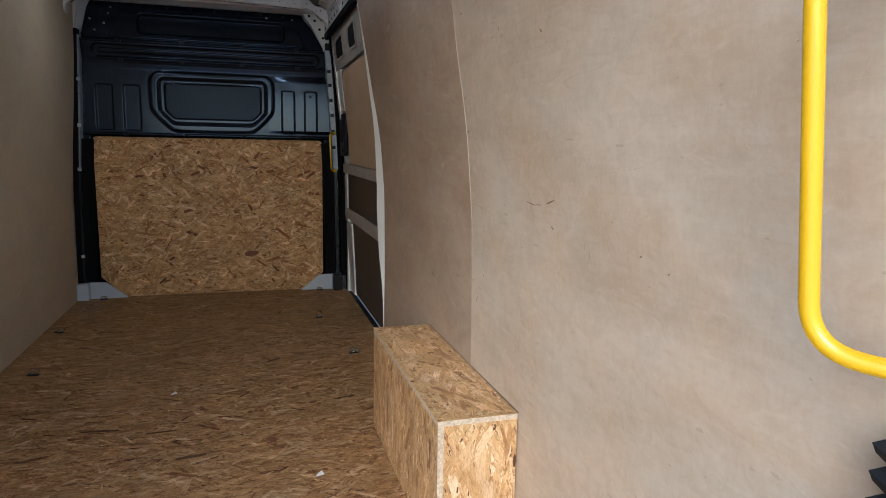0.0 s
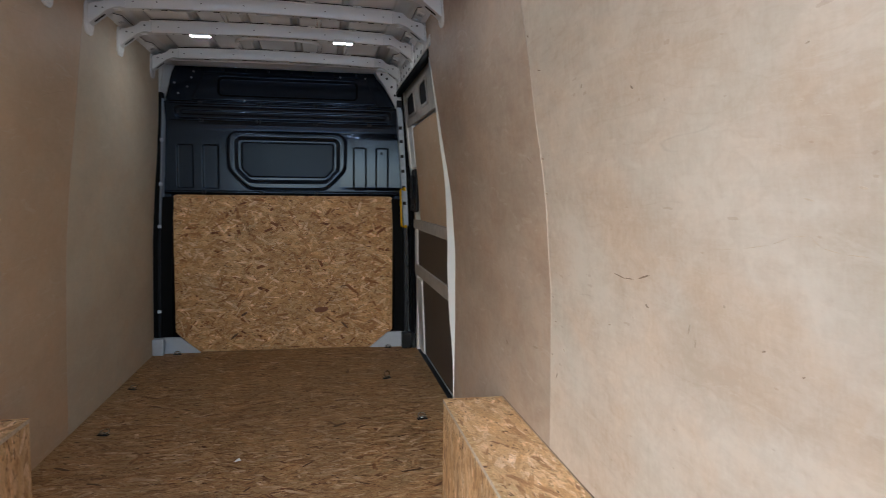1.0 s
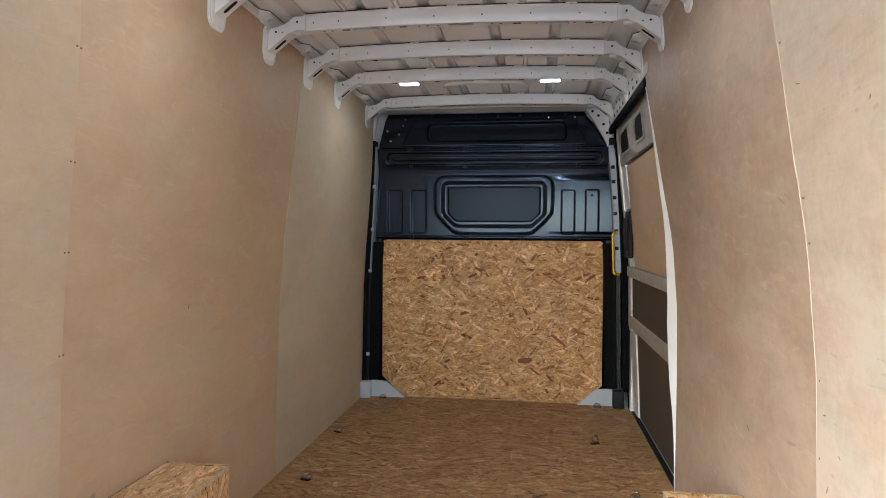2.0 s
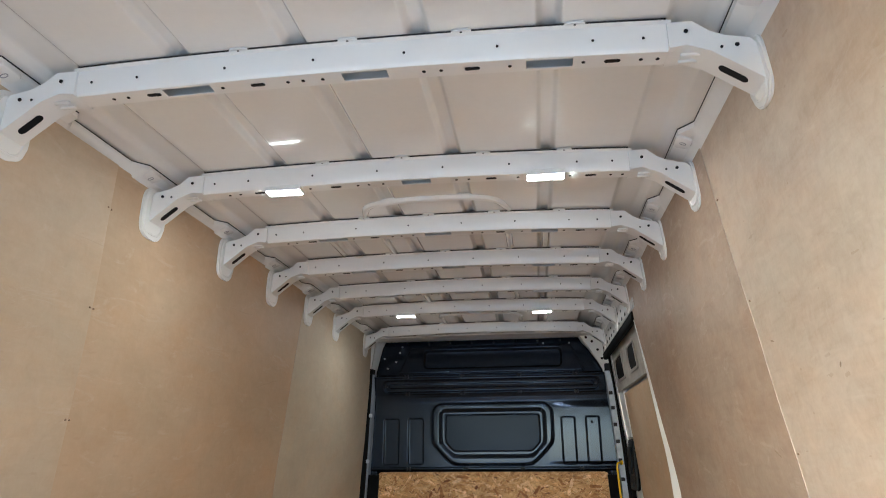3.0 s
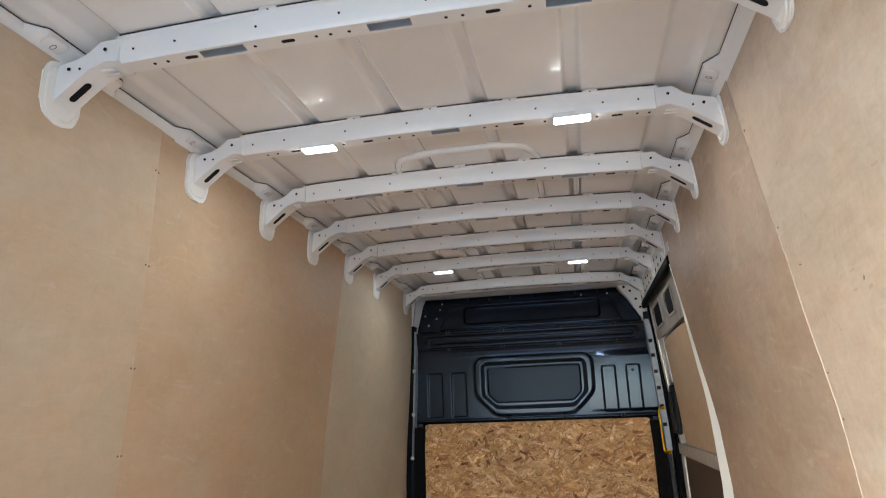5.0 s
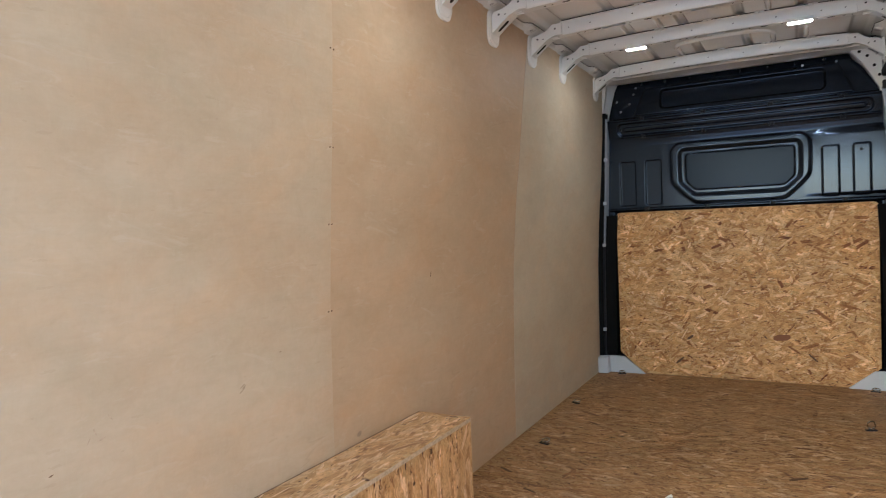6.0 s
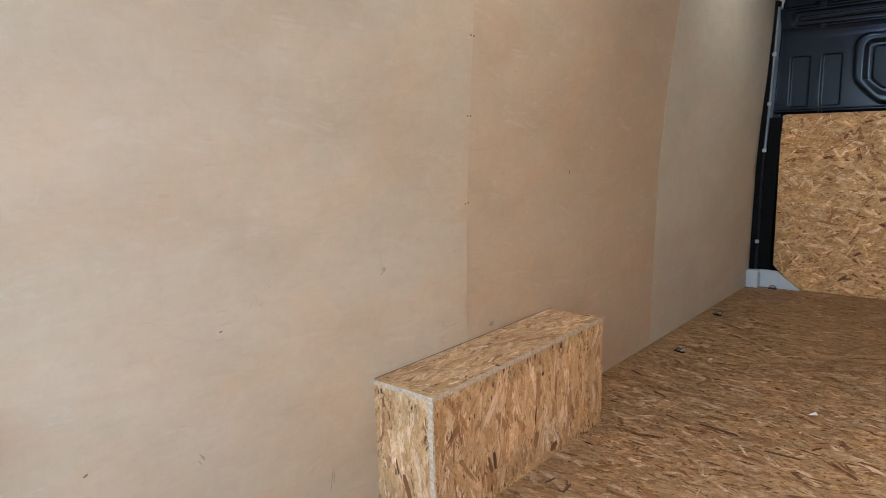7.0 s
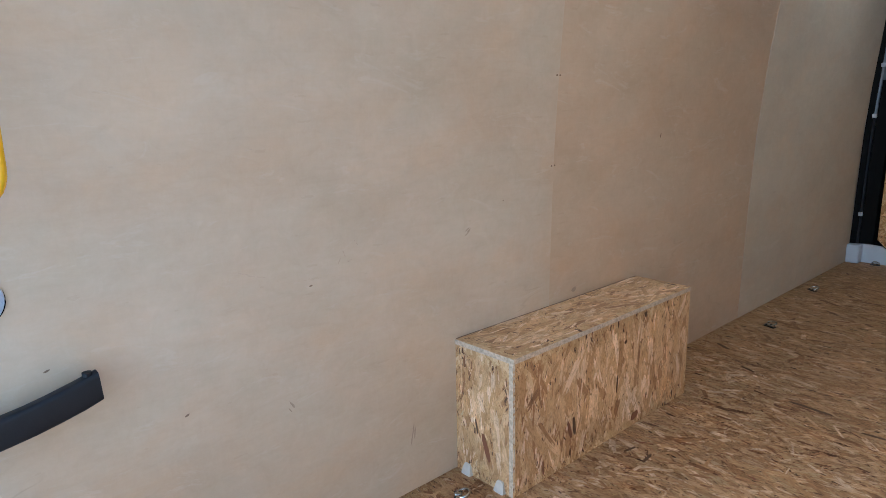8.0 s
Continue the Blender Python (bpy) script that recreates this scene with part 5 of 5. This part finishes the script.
for (x, y), turn, lift in (((-0.845, 4.09), 60, 0.25), ((-0.772, 3.334), 75, 0.3), ((0.661, 4.11), 110, 1.2), ((0.77, 3.33), 95, 0.4), ((-0.765, 4.93), 100, 0.2), ((0.75, 4.93), 80, 0.2), ((-0.815, 1.36), 45, 0.25)):
    tie_down((x, y, 0.001), turn, lift)

# ---- wedges and scraps on the floor ----
def wedge(x, y, turn):
    bm = bmesh.new()
    outline = rounded([(-0.019, 0), (0.019, 0), (0.012, 0.036), (-0.010, 0.036)], 0.006, 3)
    prism(outline, 0.012, pose(0, 0, 0, 78, 0, 0), bm=bm, mats=(0, 0))
    ob = part("wedge", bm, BLOCK, smooth=False)
    ob.matrix_basis = pose(x, y, 0.001, 0, 0, turn)
    tagged(ob, "small pale wooden wedge leaning at the box's foot", "wedge", "wedges")


wedge(-0.880, 1.452, 0)
wedge(-0.752, 1.452, 0)


def scrap(x, y, turn, s):
    bm = bmesh.new()
    v = [bm.verts.new((a * s, b * s, c * s)) for a, b, c in ((-0.5, -0.4, 0.02), (0.5, -0.35, 0.06), (0.42, 0.4, 0.16), (-0.05, 0.18, 0.05))]
    f = bm.faces.new(v)
    r = bmesh.ops.extrude_face_region(bm, geom=[f])
    bmesh.ops.translate(bm, verts=[q for q in r["geom"] if isinstance(q, bmesh.types.BMVert)], vec=(0, 0, 0.0008))
    ob = part("paper_scrap", bm, PAPER)
    ob.matrix_basis = pose(x, y, 0.0, 0, 0, turn)
    tagged(ob, "torn white paper scrap lying on the board floor", "paper scrap", "paper scraps")


scrap(-0.108, 2.93, 20, 0.032)
scrap(0.448, 2.035, 10, 0.032)

# ---- grab handles ----
def grab(name_label, side, y0, y1, z0, z1, stand, r, x_at):
    thing = empty("grab_handle", (side * x_at(z0), (y0 + y1) / 2, z0), name_label, "grab handle", "yellow grab handles")
    inner = lambda z: side * (x_at(z) - stand)
    wall = lambda z: side * x_at(z)
    path = [(wall(z0 - 0.0), y0, z0 - 0.01), (inner(z0) , y1, z0), (inner(z1), y1, z1), (wall(z1), y0, z1 + 0.01)]
    part_at("bar", tube(bend(path, 0.055, 8), r, 16), YELLOW, thing, smooth=True)
    for z in (z0 - 0.01, z1 + 0.01):
        bm = block((0.012, 0.045, 0.06), (wall(z) - side * 0.006, y0 - 0.004, z), 0.004)
        rod(0.008, 0.008, (wall(z) - side * 0.014, y0 - 0.004, z + 0.018), "X", bm, n=6)
        part_at("foot", bm, YELLOW, thing)


grab("yellow powder-coated steel grab handle by the rear pillar", 1, 0.26, 0.455, 0.911, 1.322, 0.101, 0.0108, wall_x)
grab("yellow powder-coated steel grab handle by the rear pillar", -1, 0.25, 0.442, 0.922, 1.55, 0.082, 0.0095, lambda z: wall_x(z, -1))
far = empty("grab_handle", (0.85, 4.9, 0.92), "slim yellow grab handle on the front door pillar", "grab handle", "yellow grab handles")
part_at("bar", tube(bend([(0.872, 4.955, 1.205), (0.835, 4.90, 1.205), (0.845, 4.90, 0.925), (0.882, 4.955, 0.925)], 0.03, 5), 0.0068, 12), YELLOW, far, smooth=True)
for x, z in ((0.872, 1.205), (0.882, 0.925)):
    part_at("foot", block((0.020, 0.018, 0.026), (x, 4.957, z), 0.004), YELLOW, far)

# ---- rear door check arm, cut-out disc and latch plate ----
arm = empty("door_check_arm", (-0.87, 0.3, 0.55), "curved black plastic-coated rear door check arm", "door arm")
secs = []
path = [(-0.872, 0.18, 0.526), (-0.872, 0.26, 0.527), (-0.871, 0.33, 0.534), (-0.870, 0.385, 0.543), (-0.869, 0.43, 0.551), (-0.869, 0.465, 0.559), (-0.868, 0.505, 0.570), (-0.867, 0.541, 0.582)]
for i, p in enumerate(path):
    a, b = Vector(path[max(0, i - 1)]), Vector(path[min(len(path) - 1, i + 1)])
    t = (b - a).normalized()
    up = Vector((-1, 0, 0)).cross(t).normalized()
    if up.z < 0:
        up = -up
    if i == len(path) - 1:
        up = Vector((0, -0.06, 1)).normalized()
    k = 0.027
    shape = rounded([(-0.014, -k), (0.014, -k), (0.014, k), (-0.014, k)], 0.009, 3)
    secs.append([Vector(p) + Vector((u, 0, 0)) + up * v for u, v in shape])
bar = part_at("arm", loft(secs), BLACK_PLASTIC, arm, smooth=True)
part_at("pivot_screw", rod(0.0085, 0.008, (-0.867, 0.524, 0.606), "Z", n=10), BLACK_PLASTIC, bar)
part_at("bracket", block((0.06, 0.07, 0.10), (-0.888, 0.19, 0.52), 0.01), BLACK_PLASTIC, arm)
# disc added in place of a rounded cut-out that bares white metal
stop = empty("bump_stop", (-0.915, 0.386, 0.757), "round pale disc with a dark rim, standing in for a cut-out in the plywood", "plug")
part_at("disc", rod(0.044, 0.010, (-0.919, 0.386, 0.757), "X", n=28, top=0.044), STRIP, stop)
part_at("rim", tube([(-0.920, 0.386 + 0.0455 * math.cos(a), 0.757 + 0.0455 * math.sin(a)) for a in np.linspace(0, 2 * math.pi, 32, endpoint=False)], 0.0022, 8, closed=True), RUBBER, stop)
latch = empty("latch_plate", (0.87, 0.37, 0.76), "black ribbed plastic latch plate on the white rear pillar", "latch")
part_at("plate", block((0.03, 0.05, 0.20), (0.911, 0.362, 0.735), 0.006), GREY_WHITE, latch, "pale plastic backing")
for k in range(6):
    bm = loft([[(x, y, z) for x, y, z in ((0.900, 0.401, 0.825 - 0.032 * k), (0.880, 0.413, 0.815 - 0.032 * k), (0.876, 0.328, 0.782 - 0.032 * k), (0.900, 0.323, 0.792 - 0.032 * k))],
               [(x, y, z) for x, y, z in ((0.900, 0.401, 0.813 - 0.032 * k), (0.882, 0.409, 0.805 - 0.032 * k), (0.878, 0.328, 0.772 - 0.032 * k), (0.900, 0.323, 0.780 - 0.032 * k))]])
    part_at("fin", bm, BLACK_PLASTIC, latch)


# ---- flakes of the strand boards, too many to count ----
def flake_layer(parent, m, rect, count, along, spread, seed, material, inside=None, size=1.0):
    """Strews flat flakes over the rectangle (u0, u1, v0, v1) of the plane m, lapping over each other, and dark slivers between them."""
    rng = np.random.default_rng(seed)
    u0, u1, v0, v1 = rect
    few = count
    n = count + few
    length = np.clip(rng.lognormal(-2.95, 0.55, n), 0.012, 0.15) * size
    width = np.clip(length * rng.uniform(0.06, 0.29, n), 0.0016, 0.021 * size)
    length[count:] = rng.uniform(0.003, 0.018, few) * size
    width[count:] = length[count:] * rng.uniform(0.10, 0.28, few)
    turn = np.radians(along + rng.normal(0, spread, n))
    cs, sn = np.cos(turn), np.sin(turn)
    shape = np.array([(-0.5, -0.22), (-0.37, -0.5), (0.0, -0.47), (0.30, -0.5), (0.43, -0.34), (0.34, -0.04), (0.5, 0.14), (0.36, 0.5), (0.02, 0.46), (-0.28, 0.5), (-0.45, 0.24), (-0.33, 0.02)])
    pts = np.repeat(shape[None], n, 0) + rng.uniform(-0.10, 0.10, (n, 12, 2)) * (1.0, 0.8)
    a, c = pts[:, :, 0] * length[:, None], pts[:, :, 1] * width[:, None]
    pu, pv = a * cs[:, None] - c * sn[:, None], a * sn[:, None] + c * cs[:, None]
    mu, mv = np.abs(pu).max(1), np.abs(pv).max(1)
    pu += (u0 + mu + rng.random(n) * np.maximum(u1 - u0 - 2 * mu, 0.001))[:, None]
    pv += (v0 + mv + rng.random(n) * np.maximum(v1 - v0 - 2 * mv, 0.001))[:, None]
    lift = np.repeat(0.0002 + 0.0009 * rng.random(n)[:, None], 12, 1)
    keep = np.ones(n, bool) if inside is None else inside(pu, pv).all(1)
    co = np.stack([pu, pv, lift, np.ones_like(pu)], -1)[keep] @ np.array(m).T
    k = len(co)
    me = bpy.data.meshes.new("flake_layer")
    me.from_pydata(co[:, :, :3].reshape(-1, 3).tolist(), [], np.arange(12 * k).reshape(-1, 12).tolist())
    tex = np.stack([a + rng.random(n)[:, None] * 50, c + rng.random(n)[:, None] * 50], -1)[keep]
    me.uv_layers.new(name="UVMap").data.foreach_set("uv", tex.reshape(-1).astype(np.float32))
    me.materials.append(material)
    me.materials.append(STRAND_DARK)
    me.polygons.foreach_set("material_index", ((np.arange(n) >= count) & (np.arange(n) % 5 < 2))[keep].astype(np.int32))
    ob = new("flake_layer", me)
    return tagged(under(ob, parent), kind="stuff")


def boards_of(box):
    """Side board, rear end board and top board of a wheel arch box."""
    find = lambda kind: [c for c in box.children if c.name.startswith(kind)]
    return find("side_board")[0], sorted(find("end_board"), key=lambda c: c.data.vertices[0].co.y)[0], find("top_board")[0]


flake_layer(floor, Matrix(), (-0.93, 0.93, BACK, 4.97), 19000, 0, 32, 51, FLAKE_FLOOR)
flake_layer(guard, panel_m, (-0.785, 0.785, 0.004, 1.144), 5200, 0, 40, 52, FLAKE_WALL, lambda u, v: (v > (u - 0.645) * 0.93) & (v > (-u - 0.625) * 0.93))
for bx in [o for o in scene.objects if o.name.startswith("wheel_arch_box")]:
    s = 1 if bx.location.x > 0 else -1
    sd, en, tp = boards_of(bx)
    x_in, y1, h = (0.702, 2.388, 0.408) if s > 0 else (0.704, 2.402, 0.404)
    flake_layer(sd, Matrix(((0, 0, -s, s * (x_in + 0.0014)), (1, 0, 0, 0), (0, 1, 0, 0), (0, 0, 0, 1))), (1.470, y1 - 0.004, 0.004, h - 0.016), 1100, 90, 20, 60 + s, FLAKE_BOX, size=1.25)
    flake_layer(en, Matrix(((s, 0, 0, 0), (0, 0, -1, 1.4644), (0, 1, 0, 0), (0, 0, 0, 1))), (x_in + 0.010, 0.926, 0.004, h - 0.016), 280, 90, 20, 70 + s, FLAKE_BOX, size=1.25)
    flake_layer(tp, Matrix(((0, -s, 0, s * 0.926), (1, 0, 0, 0), (0, 0, 1, h), (0, 0, 0, 1))), (1.467, y1 - 0.002, 0.0, 0.926 - x_in - 0.008), 800, 0, 20, 80 + s, FLAKE_BOX)


# ---- single strands that stand out on the boards ----
def strand_mesh(k):
    rng = random.Random(40 + k)
    j = lambda: rng.uniform(-0.06, 0.06)
    outline = [(-0.5, -0.25 + j()), (-0.3 + j(), -0.5), (0.32 + j(), -0.46), (0.5, -0.1 + j()), (0.40 + j(), 0.42), (-0.22 + j(), 0.5), (-0.46, 0.22 + j())]
    bm = prism(outline, 0.0015, Matrix.Translation((0, 0, 0.0006)), mats=(0, 0))
    bmesh.ops.recalc_face_normals(bm, faces=bm.faces)
    return bm


STRANDS = []
for tint in (STRAND_DARK, STRAND_RED, STRAND_PALE):
    for k in range(4):
        me = bpy.data.meshes.new("strand")
        bm = strand_mesh(k)
        bm.to_mesh(me)
        bm.free()
        me.materials.append(tint)
        STRANDS.append(me)


def strew(parent, m, u0, u1, v0, v1, count, spread, along, seed, size=1.0, kinds=(0, 1, 2, 4, 5, 6, 7, 8, 9)):
    """Lays single strands on the plane m, mostly along one direction."""
    rng = random.Random(seed)
    for _ in range(count):
        ob = new("strand", STRANDS[rng.choice(kinds)])
        n, w = rng.uniform(0.022, 0.075) * size, rng.uniform(0.003, 0.011) * size
        place = m @ pose(rng.uniform(u0, u1), rng.uniform(v0, v1), 0, 0, 0, along + rng.gauss(0, spread)) @ Matrix.Diagonal((n, w, 1, 1))
        ob.parent = parent
        ob.matrix_parent_inverse = Matrix.Translation(parent.location).inverted()
        ob.matrix_basis = place


strew(floor, Matrix(), -0.65, 0.65, 0.6, 4.7, 130, 22, 0, 3, 1.0, (0, 1, 2, 3, 4, 5, 6, 7))
strew(guard, panel_m, -0.74, 0.74, 0.16, 1.10, 40, 40, 0, 4, 0.9)
for bx in [o for o in scene.objects if o.name.startswith("wheel_arch_box")]:
    s = 1 if bx.location.x > 0 else -1
    sd, en, tp = boards_of(bx)
    x_in = 0.702 if s > 0 else 0.704
    face = Matrix(((0, 0, -s, s * (x_in + 0.0014)), (1, 0, 0, 0), (0, 1, 0, 0), (0, 0, 0, 1)))
    strew(sd, face, 1.50, 2.36, 0.03, 0.35, 14, 20, 90, 6 + s, 0.6)
    end = Matrix(((s, 0, 0, 0), (0, 0, -1, 1.4644), (0, 1, 0, 0), (0, 0, 0, 1)))
    strew(en, end, 0.74, 0.90, 0.03, 0.35, 8, 20, 90, 16 + s, 0.6)
    strew(tp, Matrix.Translation((0, 0, 0.4042 if s < 0 else 0.4082)), min(s * 0.72, s * 0.91), max(s * 0.72, s * 0.91), 1.50, 2.36, 9, 22, 0, 26 + s, 0.6)
for u, v, n, w, a in ((0.253, 0.295, 0.105, 0.040, 4), (-0.308, 0.272, 0.05, 0.016, 35), (-0.379, 0.109, 0.07, 0.014, 40), (0.426, 0.173, 0.07, 0.012, -45)):
    ob = new("strand", STRANDS[5 if w > 0.03 else 0])
    ob.parent = guard
    ob.matrix_basis = panel_m @ pose(u, v, 0.0006, 0, 0, a) @ Matrix.Diagonal((n, w, 1, 1))
for x, y, n, w, a in ((0.018, 2.278, 0.11, 0.020, 8), (0.307, 2.348, 0.03, 0.05, 10), (-0.109, 2.52, 0.12, 0.012, 2), (-0.338, 2.585, 0.15, 0.017, -6), (0.345, 3.309, 0.09, 0.02, 35),
                      (-0.813, 2.947, 0.085, 0.016, -30), (-0.634, 2.773, 0.07, 0.012, -20), (0.196, 2.842, 0.075, 0.009, 52), (0.637, 2.713, 0.11, 0.014, 12), (-0.033, 2.633, 0.05, 0.010, 58), (-0.627, 1.913, 0.05, 0.009, 75), (-0.562, 1.905, 0.06, 0.010, 95)):
    ob = new("strand", STRANDS[4 if w > 0.03 else 1])
    ob.parent = floor
    ob.matrix_basis = pose(x, y, 0.0006, 0, 0, a) @ Matrix.Diagonal((n, w, 1, 1))
# knots and broken strands on the west wheel arch box
west = [o for o in scene.objects if o.name.startswith("wheel_arch_box") and o.location.x < 0][0]
sd, en, tp = boards_of(west)
face = Matrix(((0, 0, 1, -0.7026), (1, 0, 0, 0), (0, 1, 0, 0), (0, 0, 0, 1)))
end = Matrix(((-1, 0, 0, 0), (0, 0, -1, 1.4640), (0, 1, 0, 0), (0, 0, 0, 1)))
for board, m, u, v, n, w, a, kind in ((sd, face, 1.728, 0.120, 0.060, 0.013, 96, 0), (sd, face, 1.706, 0.116, 0.060, 0.012, 105, 5), (sd, face, 2.058, 0.036, 0.042, 0.024, 15, 4), (sd, face, 1.990, 0.311, 0.014, 0.010, 30, 1),
                                      (sd, face, 2.103, 0.375, 0.018, 0.012, 80, 2), (sd, face, 1.586, 0.044, 0.045, 0.006, 92, 6), (sd, face, 1.949, 0.183, 0.060, 0.005, 84, 1), (en, end, 0.806, 0.112, 0.085, 0.017, 70, 4), (en, end, 0.842, 0.165, 0.045, 0.006, 78, 0)):
    ob = new("strand", STRANDS[kind])
    ob.parent = board
    ob.matrix_basis = m @ pose(u, v, 0.0012, 0, 0, a) @ Matrix.Diagonal((n, w, 1, 1))
